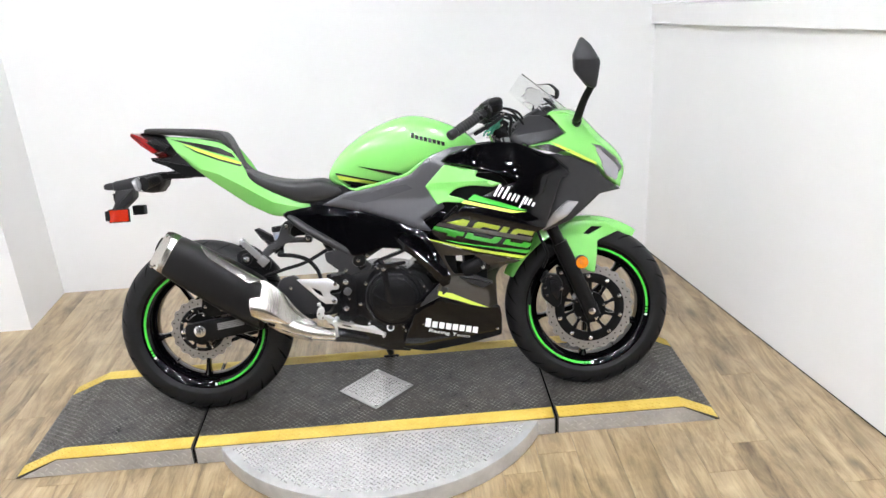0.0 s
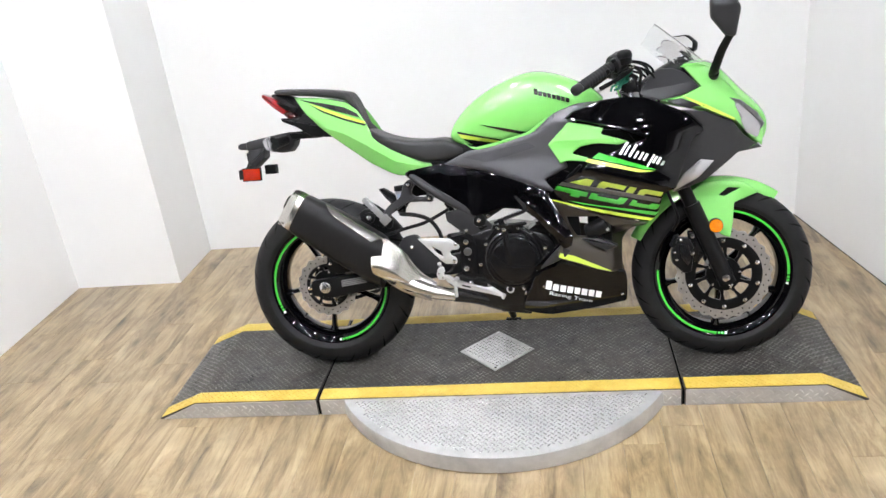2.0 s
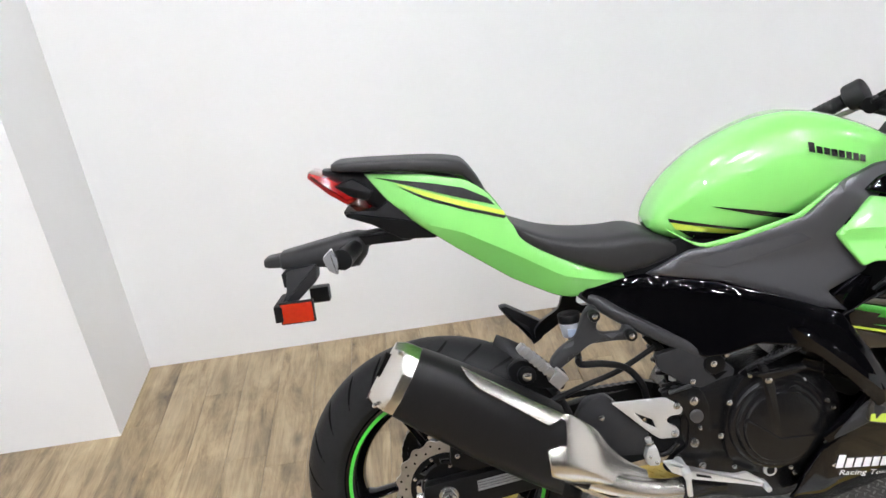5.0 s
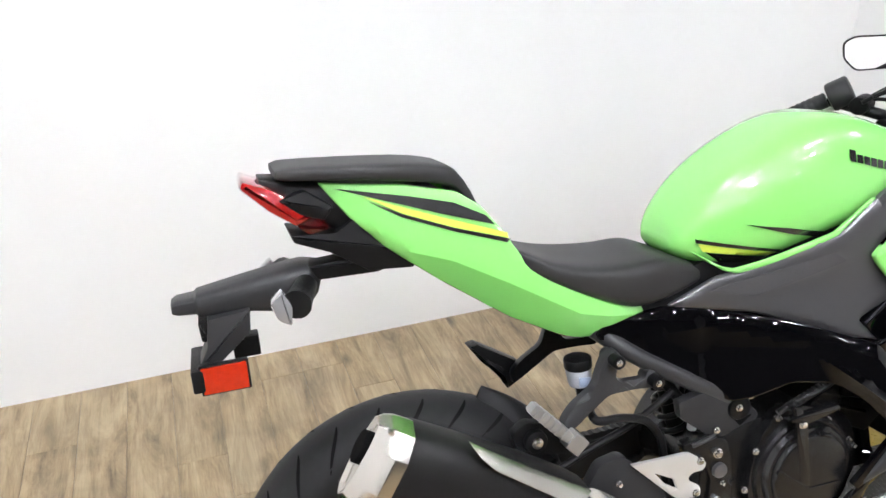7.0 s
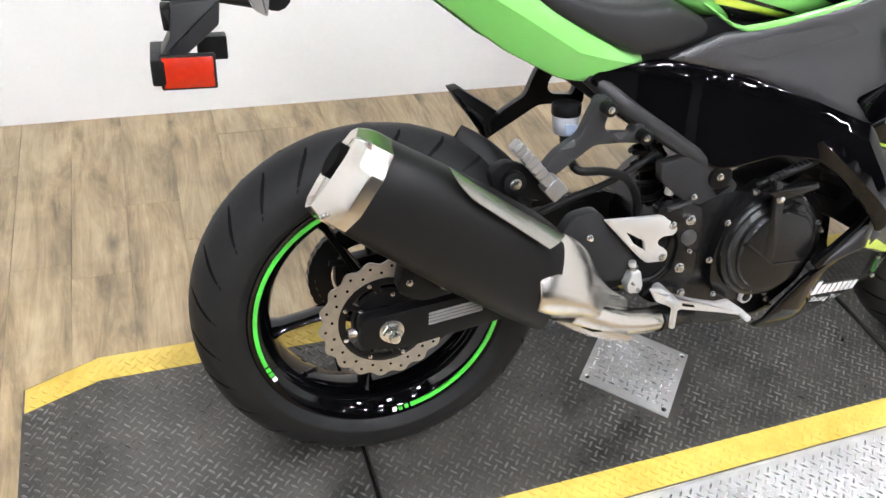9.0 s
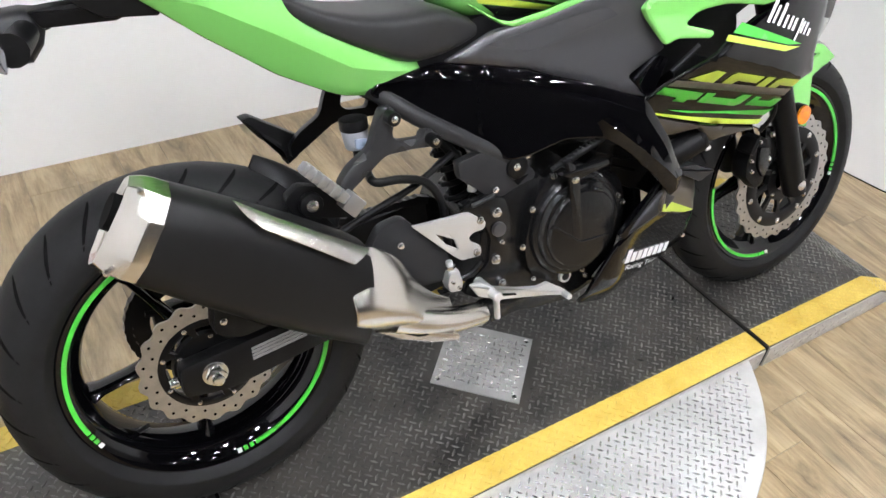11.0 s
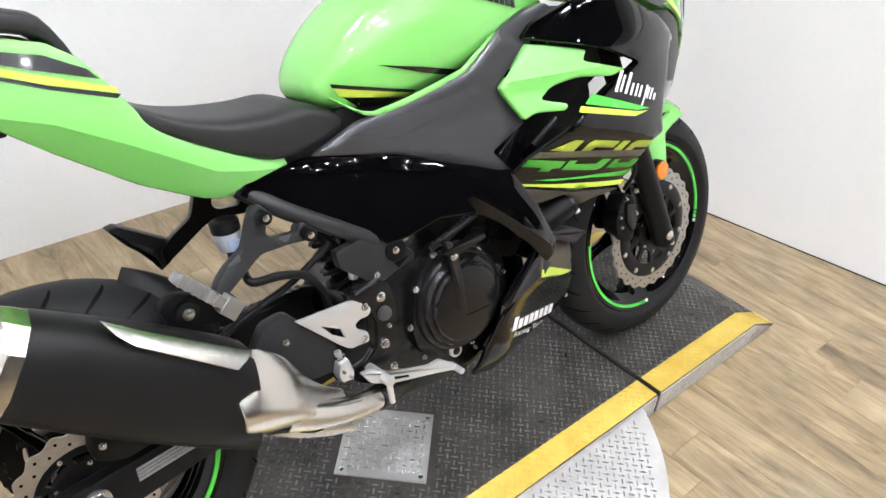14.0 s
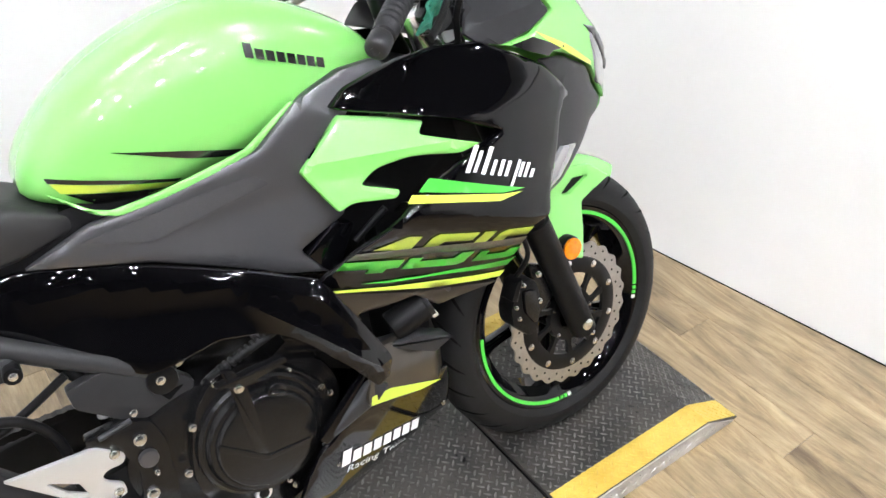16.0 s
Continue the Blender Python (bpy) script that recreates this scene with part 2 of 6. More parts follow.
def box(bm, x0, x1, y0, y1, z0, z1, bevel=0.0, m=None, seg=2):
    r = bmesh.ops.create_cube(bm, size=1.0, matrix=Matrix.LocRotScale(((x0 + x1) / 2, (y0 + y1) / 2, (z0 + z1) / 2), None, (abs(x1 - x0), abs(y1 - y0), abs(z1 - z0))))
    vs = r["verts"]
    if bevel:
        es = list({e for v in vs for e in v.link_edges})
        rb = bmesh.ops.bevel(bm, geom=es, offset=bevel, segments=seg, affect="EDGES", profile=0.6)
        vs = list({v for f in rb["faces"] for v in f.verts} | {v for v in vs if v.is_valid})
    if m is not None:
        bmesh.ops.transform(bm, matrix=m, verts=vs)
    return vs


def frame_along(p0, p1):
    d = Vector(p1) - Vector(p0)
    return Matrix.Translation(p0) @ d.to_track_quat("Z", "Y").to_matrix().to_4x4(), d.length


def rings(bm, loops, closed=False, cap=True):
    """Skin over rings of equally many points."""
    vs = [[bm.verts.new(p) for p in lp] for lp in loops]
    n = len(vs[0])
    k = len(vs)
    for i in range(k if closed else k - 1):
        a, b = vs[i], vs[(i + 1) % k]
        for j in range(n):
            bm.faces.new((a[j], a[(j + 1) % n], b[(j + 1) % n], b[j]))
    if cap and not closed:
        bm.faces.new(vs[0][::-1])
        bm.faces.new(vs[-1])
    return vs


def cyl(bm, p0, p1, r0, r1=None, n=20, bev=0.0):
    """A turned pin from p0 to p1, its rims rounded by bev."""
    r1 = r0 if r1 is None else r1
    m, h = frame_along(p0, p1)
    prof = [(r0, 0), (r1, h)] if not bev else [(r0 - bev, 0), (r0 - bev * 0.3, bev * 0.3), (r0, bev), (r1, h - bev), (r1 - bev * 0.3, h - bev * 0.3), (r1 - bev, h)]
    rings(bm, [[m @ Vector((r * math.cos(2 * math.pi * j / n), r * math.sin(2 * math.pi * j / n), z)) for j in range(n)] for r, z in prof])


def smooth_path(pts, sub=6):
    pts = [Vector(p) for p in pts]
    if len(pts) < 3:
        return pts
    out = []
    for i in range(len(pts) - 1):
        p0, p1, p2, p3 = pts[max(i - 1, 0)], pts[i], pts[i + 1], pts[min(i + 2, len(pts) - 1)]
        for k in range(sub):
            t = k / sub
            out.append(0.5 * (2 * p1 + (p2 - p0) * t + (2 * p0 - 5 * p1 + 4 * p2 - p3) * t * t + (3 * p1 - p0 - 3 * p2 + p3) * t ** 3))
    out.append(pts[-1])
    return out


def tube(bm, pts, r, n=12, sub=6, flat=1.0, r_end=None):
    """A round (or, with flat, oval) bar swept along a smooth path."""
    ps = smooth_path(pts, sub)
    loops = []
    up = Vector((0, 1, 0))
    for i, p in enumerate(ps):
        d = (ps[min(i + 1, len(ps) - 1)] - ps[max(i - 1, 0)]).normalized()
        a = d.cross(up)
        a = a.normalized() if a.length > 1e-4 else d.orthogonal().normalized()
        b = a.cross(d).normalized()
        rr = r if r_end is None else r + (r_end - r) * i / (len(ps) - 1)
        loops.append([p + rr * (a * math.cos(2 * math.pi * j / n) + flat * b * math.sin(2 * math.pi * j / n)) for j in range(n)])
    rings(bm, loops)


def lathe(bm, prof, centre, n=64, closed=True):
    """Turn a profile of (radius, y) round the sideways axis through centre."""
    cx, cy, cz = centre
    loops = [[(cx + r * math.cos(2 * math.pi * k / n), cy + y, cz + r * math.sin(2 * math.pi * k / n)) for r, y in prof] for k in range(n)]
    vs = [[bm.verts.new(p) for p in lp] for lp in loops]
    m = len(prof)
    for i in range(n):
        a, b = vs[i], vs[(i + 1) % n]
        for j in range(m if closed else m - 1):
            bm.faces.new((a[j], a[(j + 1) % m], b[(j + 1) % m], b[j]))


def rounded(pts, r=0.01, n=4):
    """A polygon with its corners rounded."""
    out = []
    k = len(pts)
    for i in range(k):
        p, a, b = Vector(pts[i][:2]), Vector(pts[i - 1][:2]), Vector(pts[(i + 1) % k][:2])
        rr = pts[i][2] if len(pts[i]) > 2 else r
        da, db = a - p, b - p
        s = min(rr, da.length * 0.45, db.length * 0.45)
        if s < 1e-4:
            out.append(tuple(p))
            continue
        q0, q1 = p + da.normalized() * s, p + db.normalized() * s
        for j in range(n + 1):
            t = j / n
            out.append(tuple((1 - t) ** 2 * q0 + 2 * t * (1 - t) * p + t * t * q1))
    return out


def inside(p, poly):
    c = False
    x, y = p
    for i in range(len(poly)):
        (x0, y0), (x1, y1) = poly[i - 1], poly[i]
        if (y0 > y) != (y1 > y) and x < (x1 - x0) * (y - y0) / (y1 - y0) + x0:
            c = not c
    return c


def edge_gap(P, poly):
    """Distance of each point of P from the outline."""
    A = np.array(poly)
    B = np.roll(A, -1, 0)
    d = B - A
    L = (d * d).sum(1) + 1e-12
    best = np.full(len(P), 9.0)
    for a, dd, l in zip(A, d, L):
        t = np.clip(((P - a) @ dd) / l, 0, 1)
        q = a + t[:, None] * dd
        best = np.minimum(best, np.hypot(*(P - q).T))
    return best


def sheet(bm, outline, vf, thick=0.004, res=0.018, roll=0.006, depth=None, holes=(), creases=()):
    """A moulded side panel: an outline in the side plane (along, up), laid on the sideways surface vf(along, up), with rolled
    edges and a thickness towards the middle of the machine."""
    from mathutils.geometry import delaunay_2d_cdt
    loops = [list(outline)] + [list(h) for h in holes]
    pts, faces, dense = [], [], []
    for lp in loops:
        base = len(pts)
        fine = []
        for i in range(len(lp)):
            a, b = Vector(lp[i]), Vector(lp[(i + 1) % len(lp)])
            k = max(1, int((b - a).length / res))
            fine += [tuple(a.lerp(b, j / k)) for j in range(k)]
        dense.append(fine)
        pts += fine
        faces.append(list(range(base, base + len(fine))))
    edges = [(f[i], f[(i + 1) % len(f)]) for f in faces for i in range(len(f))]
    folds = []
    for line in creases:
        fine = []
        for a, b in zip(line, line[1:]):
            a, b = Vector(a), Vector(b)
            k = max(1, int((b - a).length / res))
            fine += [tuple(a.lerp(b, j / k)) for j in range(k)]
        fine = [p for p in fine + [tuple(line[-1])] if inside(p, dense[0])]
        edges += [(len(pts) + i, len(pts) + i + 1) for i in range(len(fine) - 1)]
        folds += fine
        pts += fine
    xs, ys = [p[0] for p in outline], [p[1] for p in outline]
    grid, rim = [], []
    y, row = min(ys), 0
    while y < max(ys):
        x = min(xs) + (row % 2) * res / 2
        while x < max(xs):
            grid.append((x, y))
            x += res
        y += res * 0.87
        row += 1
    if roll:
        for lp in dense:
            m = len(lp)
            for i in range(m):
                a, b, c = Vector(lp[i - 1]), Vector(lp[i]), Vector(lp[(i + 1) % m])
                t = (c - a)
                if t.length < 1e-6:
                    continue
                nrm = Vector((-t.y, t.x)).normalized()
                for s in (1, -1):
                    for q in (0.3, 1.0):
                        rim.append((tuple(b + nrm * s * roll * q), roll * q * 0.93))
    ok = []
    cand = [(g, max(res * 0.45, roll * 1.5)) for g in grid] + rim
    G = np.array([g for g, _ in cand]) if cand else np.zeros((0, 2))
    gap = np.min([edge_gap(G, lp) for lp in dense], axis=0)
    if folds and len(G):
        near = np.min(np.hypot(G[:, None, 0] - np.array(folds)[None, :, 0], G[:, None, 1] - np.array(folds)[None, :, 1]), axis=1)
        gap = np.where(near < res * 0.45, -1.0, gap)
    for (g, need), e in zip(cand, gap):
        if e > need and inside(g, dense[0]) and not any(inside(g, h) for h in dense[1:]):
            ok.append(g)
    allp = [Vector(p) for p in pts + ok]
    vo, _, fo, *_ = delaunay_2d_cdt(allp, edges, [], 0, 1e-6)
    P = np.array([tuple(v) for v in vo])
    gap = np.min([edge_gap(P, lp) for lp in dense], axis=0)
    side = -1.0
    top, bot = [], []
    dd = depth or max(thick, roll)
    for (x, y), g in zip(P, gap):
        v = vf(x, y)
        s = 0.0
        if roll and g < roll:
            k = 1 - g / roll
            s = roll * 0.8 * (1 - math.sqrt(max(0, 1 - k * k)))
        top.append(bm.verts.new((x, v + s, y)))
    tri = []
    for f in fo:
        c = sum((Vector(vo[i]) for i in f), Vector((0, 0))) / len(f)
        if inside(c, dense[0]) and not any(inside(c, h) for h in dense[1:]):
            tri.append(f)
    used = {}
    for f in tri:
        for i in range(len(f)):
            e = (f[i], f[(i + 1) % len(f)])
            used[e] = used.get(e, 0) + 1
    bot = [bm.verts.new((x, vf(x, y) + dd + (roll * 0.8 if roll else 0), y)) for x, y in P]
    for f in tri:
        bm.faces.new([top[i] for i in f])
        bm.faces.new([bot[i] for i in reversed(f)])
    for (a, b) in used:
        if (b, a) not in used:
            bm.faces.new((top[b], top[a], bot[a], bot[b]))
    loose = [v for v in bm.verts if not v.link_faces]
    bmesh.ops.delete(bm, geom=loose, context="VERTS")


def slab(bm, outline, v0, v1, bev=0.003):
    """A flat plate cut to an outline in the side plane, from v0 to v1 sideways."""
    lo = [bm.verts.new((x, v0, y)) for x, y in outline]
    hi = [bm.verts.new((x, v1, y)) for x, y in outline]
    n = len(outline)
    a = bm.faces.new(lo)
    b = bm.faces.new(hi[::-1])
    for i in range(n):
        bm.faces.new((lo[i], hi[i], hi[(i + 1) % n], lo[(i + 1) % n]))
    if bev:
        bmesh.ops.recalc_face_normals(bm, faces=bm.faces)
        bmesh.ops.bevel(bm, geom=list(a.edges) + list(b.edges), offset=bev, segments=2, affect="EDGES", profile=0.6)


# ---------------------------------------------------------------- the room
BACK = 1.195
HIGH = 3.3


def wall_box(name, x0, x1, y0, y1, z0, z1, label, paint=None):
    bm = bmesh.new()
    box(bm, x0, x1, y0, y1, z0, z1)
    ob = part(name, bm, paint or WALL, smooth=0)
    return tagged(ob, label, "wall", kind="structure")


wall_box("wall_back", -1.045, 2.9, BACK, BACK + 0.12, 0, HIGH, "plain white painted back wall")
wall_box("wall_pier", -1.60, -1.045, 0.797, BACK + 0.12, 0, HIGH, "white boxed-out pier beside the back wall")
wall_box("wall_left", -1.76, -1.60, -2.2, 1.3, 0, HIGH, "plain white painted side wall")
# three walls out of view, added dark to hold reflections down
wall_box("wall_side", -5.1, -5.0, -9.0, -2.2, 0, HIGH, "unseen dark showroom wall, added to keep reflections dark", SHOW)
wall_box("wall_return", -5.0, -1.6, -2.2, -2.08, 0, HIGH, "unseen dark showroom wall, added to keep reflections dark", SHOW)
wall_box("wall_front", -5.0, 5.0, -9.12, -9.0, 0, HIGH, "unseen dark wall added to close the showroom", SHOW)
wall_box("wall_far", 5.0, 5.12, -9.0, 3.0, 0, HIGH, "plain off-white wall beyond the low partition")
wall_box("wall_far_end", 2.9, 5.0, 2.6, 2.72, 0, HIGH, "plain off-white wall beyond the low partition")

# low partition, slightly out of square, with a capping rail
bm = bmesh.new()
prt = [(1.986, BACK), (2.106, BACK), (2.777, -2.8), (2.657, -2.8)]
ledge = lambda y: 1.153 + 0.085 * (BACK - y)
rings(bm, [[(x, y, 0) for x, y in prt], [(x, y, ledge(y)) for x, y in prt]])
tagged(part("wall_right", bm, WALL, smooth=0), "low white partition wall with scuffed foot", "wall", kind="structure")
bm = bmesh.new()
cap = [(1.966, BACK - 0.004), (2.126, BACK - 0.004), (2.797, -2.82), (2.637, -2.82)]
rings(bm, [[(x, y, ledge(y)) for x, y in cap], [(x, y, ledge(y) + 0.09) for x, y in cap]])
tagged(part("trim_rail", bm, WALL, smooth=0), "white capping rail on the low partition", "rail", kind="structure")

# dark open joint between the partition's foot and the floor
bm = bmesh.new()
rings(bm, [[(1.9835, BACK, z), (1.9865, BACK, z), (2.6575, -2.8, z), (2.6545, -2.8, z)] for z in (0.0, 0.003)])
tagged(part("trim_joint", bm, DARKGAP, smooth=0), "thin dark joint at the foot of the partition", "trim", kind="structure")

# ceiling out of view; its dark colour keeps gloss blacks deep
bm = bmesh.new()
box(bm, -5.2, 5.2, -9.2, 2.8, HIGH, HIGH + 0.1)
tagged(part("ceiling", bm, CEIL, smooth=0), "unseen ceiling with square lights, dark to deepen reflections", "ceiling", kind="structure")

# sub-floor under the planks
bm = bmesh.new()
box(bm, -5.2, 5.2, -9.2, 2.8, -0.1, -0.004)
floor = tagged(part("floor", bm, SEAM, smooth=0), "wood-look vinyl plank floor in warm brown tones", "floor", kind="structure")

# ceiling lights: unseen panels, assumed from glints on the tank, that give the light
GLOW = glowing("lit_diffuser", (0.95, 0.967, 1.035), LAMP)
HOUSING = mat("lamp_housing_white", (0.75, 0.75, 0.74), 0.4, vary=0.02, scale=20)


def ceiling_light(x, y, lx, ly):
    root = tagged(new("ceiling_light"), "unseen square white ceiling light with a lit diffuser", "light", group="ceiling lights")
    root.location = (x, y, HIGH)
    bm = bmesh.new()
    for a in (-1, 1):
        box(bm, a * lx / 2 - 0.02, a * lx / 2 + 0.02, -ly / 2 - 0.02, ly / 2 + 0.02, -0.06, 0)
        box(bm, -lx / 2 + 0.02, lx / 2 - 0.02, a * ly / 2 - 0.02, a * ly / 2 + 0.02, -0.06, 0)
    part("frame", bm, HOUSING, root, smooth=0)
    bm = bmesh.new()
    box(bm, -lx / 2 + 0.02, lx / 2 - 0.02, -ly / 2 + 0.02, ly / 2 - 0.02, -0.045, -0.01)
    part("diffuser", bm, GLOW, root, smooth=0)


for lx, ly in LIGHTS:
    ceiling_light(lx, ly, 0.16, 0.16)
# ---------------------------------------------------------------- wheel platform
TOP = 0.064
Y0, Y1 = -0.334, 0.226


def lugs(bm, x0, x1, y0, y1, keep, zf, pitch=0.0225, size=(0.0098, 0.0025), h=0.0017):
    """Raised tread bars, alternately turned left and right."""
    vs, fs = [], []
    ix = 0
    x = x0
    while x < x1:
        y = y0
        iy = 0
        while y < y1:
            cx, cy = x + (pitch / 2 if iy % 2 else 0), y
            if keep(cx, cy):
                a = radians(45 if iy % 2 else -45)
                c, s = math.cos(a), math.sin(a)
                L, W = size
                z = zf(cx, cy)
                base = len(vs)
                ring = [(-L, 0), (-L * 0.4, -W), (L * 0.4, -W), (L, 0), (L * 0.4, W), (-L * 0.4, W)]
                for px, py in ring:
                    vs.append((cx + c * px - s * py, cy + s * px + c * py, zf(cx + c * px - s * py, cy) - 0.0004))
                for px, py in ring:
                    px, py = px * 0.72, py * 0.5
                    vs.append((cx + c * px - s * py, cy + s * px + c * py, zf(cx + c * px - s * py, cy) + h))
                fs.append(tuple(base + 6 + k for k in range(6)))
                for k in range(6):
                    fs.append((base + k, base + (k + 1) % 6, base + 6 + (k + 1) % 6, base + 6 + k))
            y += pitch / 2
            iy += 1
        x += pitch
        ix += 1
    me = bpy.data.meshes.new("tread")
    me.from_pydata(vs, [], fs)
    for p in me.polygons:
        p.use_smooth = False
    return me


def tread(me, material, parent, label):
    me.materials.append(material)
    ob = new("tread", me)
    ob.parent = parent
    return tagged(ob, label, kind="stuff")


def platform_part(name, x0, x1, ramp0, ramp1, label):
    """One length of platform from x0 to x1, sloping to the floor before ramp0 or after ramp1."""
    def zf(x, y):
        if ramp0 and x < ramp0:
            return 0.004 + (TOP - 0.004) * (x - x0) / (ramp0 - x0)
        if ramp1 and x > ramp1:
            return 0.004 + (TOP - 0.004) * (x1 - x) / (x1 - ramp1)
        return TOP
    root = tagged(new(name), label, "wheel platform", group="wheel platform lengths")
    xs = [x0] + ([ramp0] if ramp0 else []) + ([ramp1] if ramp1 else []) + [x1]
    bm = bmesh.new()
    outline = [(x0, 0.0)] + [(x, zf(x, 0)) for x in xs] + [(x1, 0.0)]
    lo = [bm.verts.new((x, Y0, z)) for x, z in outline]
    hi = [bm.verts.new((x, Y1, z)) for x, z in outline]
    n = len(outline)
    bm.faces.new(lo)
    bm.faces.new(hi[::-1])
    for i in range(n):
        bm.faces.new((lo[i], hi[i], hi[(i + 1) % n], lo[(i + 1) % n]))
    bmesh.ops.bevel(bm, geom=[e for e in bm.edges if all(v.co.z > 0.01 for v in e.verts)], offset=0.0025, segments=2, affect="EDGES")
    part("deck", bm, PLATE, root, "worn black tread-plate deck")
    for nm, a, b in (("edge_stripe", Y0 + 0.002, -0.272), ("edge_stripe", 0.166, Y1 - 0.002)):
        bm = bmesh.new()
        fine = [x0 + 0.004] + [x for x in xs if x0 + 0.004 < x < x1 - 0.004] + [x1 - 0.004]
        rings(bm, [[(x, a, zf(x, 0) - 0.002), (x, b, zf(x, 0) - 0.002), (x, b, zf(x, 0) + 0.0009), (x, a, zf(x, 0) + 0.0009)] for x in fine])
        st = part(nm, bm, YPAINT, root, "worn safety-yellow painted edge stripe", smooth=20)
        tread(lugs(None, x0 + 0.02, x1 - 0.02, a + 0.008, b - 0.006, lambda x, y: True, lambda x, y: zf(x, y) + 0.0008), YPAINT, st, "yellow painted tread bars")
    bm = bmesh.new()
    fo = [(x0 + 0.012, 0.001)] + [(x, zf(x, 0) - 0.004) for x in xs[1:-1]] + [(x1 - 0.012, 0.001)] if (ramp0 or ramp1) else [(x0 + 0.004, 0.001), (x0 + 0.004, TOP - 0.004), (x1 - 0.004, TOP - 0.004), (x1 - 0.004, 0.001)]
    if ramp0 and not ramp1:
        fo = [(x0 + 0.014, 0.001), (ramp0, TOP - 0.004), (x1 - 0.003, TOP - 0.004), (x1 - 0.003, 0.001)]
    if ramp1 and not ramp0:
        fo = [(x0 + 0.003, 0.001), (x0 + 0.003, TOP - 0.004), (ramp1, TOP - 0.004), (x1 - 0.014, 0.001)]
    slab(bm, fo, Y0 - 0.003, Y0 + 0.001, 0)
    sp = part("side_plate", bm, BARE, root, "bare tread-plate side", smooth=0)
    me = lugs(None, x0 + 0.03, x1 - 0.02, 0.012, TOP - 0.012, lambda x, y: y < zf(x, 0) - 0.012, lambda x, y: 0.0, pitch=0.03)
    for v in me.vertices:
        v.co = (v.co.x, Y0 - 0.003 - v.co.z, v.co.y)
    tread(me, BARE, sp, "bare tread bars")
    return root, zf


deck_rear, zf_rear = platform_part("platform_ramp", -0.622, -0.026, -0.475, None, "worn black tread-plate ramp length with yellow edges on the floor")
deck_mid, zf_mid = platform_part("platform_middle", -0.018, 1.208, None, None, "worn black tread-plate platform with yellow edges over a round turntable")
deck_front, zf_front = platform_part("platform_ramp", 1.216, 1.782, None, 1.652, "worn black tread-plate ramp length with yellow edges, under the front wheel")
for root, zf, a, b in ((deck_rear, zf_rear, -0.61, -0.035), (deck_mid, zf_mid, -0.01, 1.20), (deck_front, zf_front, 1.225, 1.77)):
    deck = [c for c in root.children if c.name.startswith("deck")][0]
    dia = (lambda x, y: abs(x - 0.592) / 0.139 + abs(y + 0.06) / 0.139 > 1.08) if root is deck_mid else (lambda x, y: True)
    tread(lugs(None, a, b, -0.268, 0.162, dia, zf), LUG, deck, "worn black tread bars")

# bare diamond-shaped plate screwed to the middle length
bm = bmesh.new()
dp = [(0.592 - 0.136, -0.06), (0.592, -0.06 - 0.136), (0.592 + 0.136, -0.06), (0.592, -0.06 + 0.136)]
rings(bm, [[(x, y, TOP - 0.002) for x, y in dp], [(x, y, TOP + 0.0035) for x, y in dp]])
dplate = part("diamond_plate", bm, BARE, deck_mid, "bare tread-plate square set cornerwise", smooth=0)
tread(lugs(None, 0.45, 0.74, -0.2, 0.08, lambda x, y: abs(x - 0.592) / 0.136 + abs(y + 0.06) / 0.136 < 0.88, lambda x, y: TOP + 0.0035), BARELUG, dplate, "bare tread bars")
for x, y in ((0.592 - 0.118, -0.06), (0.592, -0.178), (0.592 + 0.118, -0.06), (0.592, 0.058)):
    bm = bmesh.new()
    cyl(bm, (x, y, TOP + 0.002), (x, y, TOP + 0.0062), 0.006, n=14, bev=0.001)
    part("screw", bm, CHROME, dplate, "plated screw head")

# half-round turntable step in front of the platform
disc = tagged(new("turntable_step"), "half-round bare tread-plate turntable step beside the platform", "step")
CX, CY, CR = 0.61, -0.045, 0.612
a0 = math.asin((CY - Y0 + 0.004) / CR)
bm = bmesh.new()
ringn = 72
arc = [math.pi + a0 + (math.pi - 2 * a0) * k / ringn for k in range(ringn + 1)]
rings(bm, [[(CX + r * math.cos(q), CY + r * math.sin(q), z) for q in arc] for r, z in ((CR - 0.004, 0.0), (CR, 0.003), (CR, 0.054), (CR - 0.002, 0.0575), (CR - 0.006, 0.0585))])
part("plate", bm, BARE, disc, "bare tread-plate half disc with a plain rim", smooth=30)
tread(lugs(None, CX - CR, CX + CR, CY - CR, Y0 - 0.012, lambda x, y: math.hypot(x - CX, y - CY) < CR - 0.03, lambda x, y: 0.0585), BARELUG, disc, "bare tread bars")

# thin dark seams between the lengths
for x in (-0.022, 1.212):
    # each seam is a solid near-black strip set into the gap
    bm = bmesh.new()
    box(bm, x - 0.0035, x + 0.0035, Y0 + 0.002, Y1 - 0.002, 0.001, TOP - 0.006)
    tagged(part("joint_strip", bm, DARKGAP, smooth=0), "dark strip in the joint of the platform", "strip", group="platform joints")
# ---------------------------------------------------------------- motorcycle: x ahead from the rear axle, y to its left, z up
bike = tagged(new("motorcycle"), "green and black sport motorcycle on its side stand on the platform", "motorcycle")
bike.matrix_world = pose(0.009, -0.077, TOP - 0.004, -14.4, 0, -1.8)


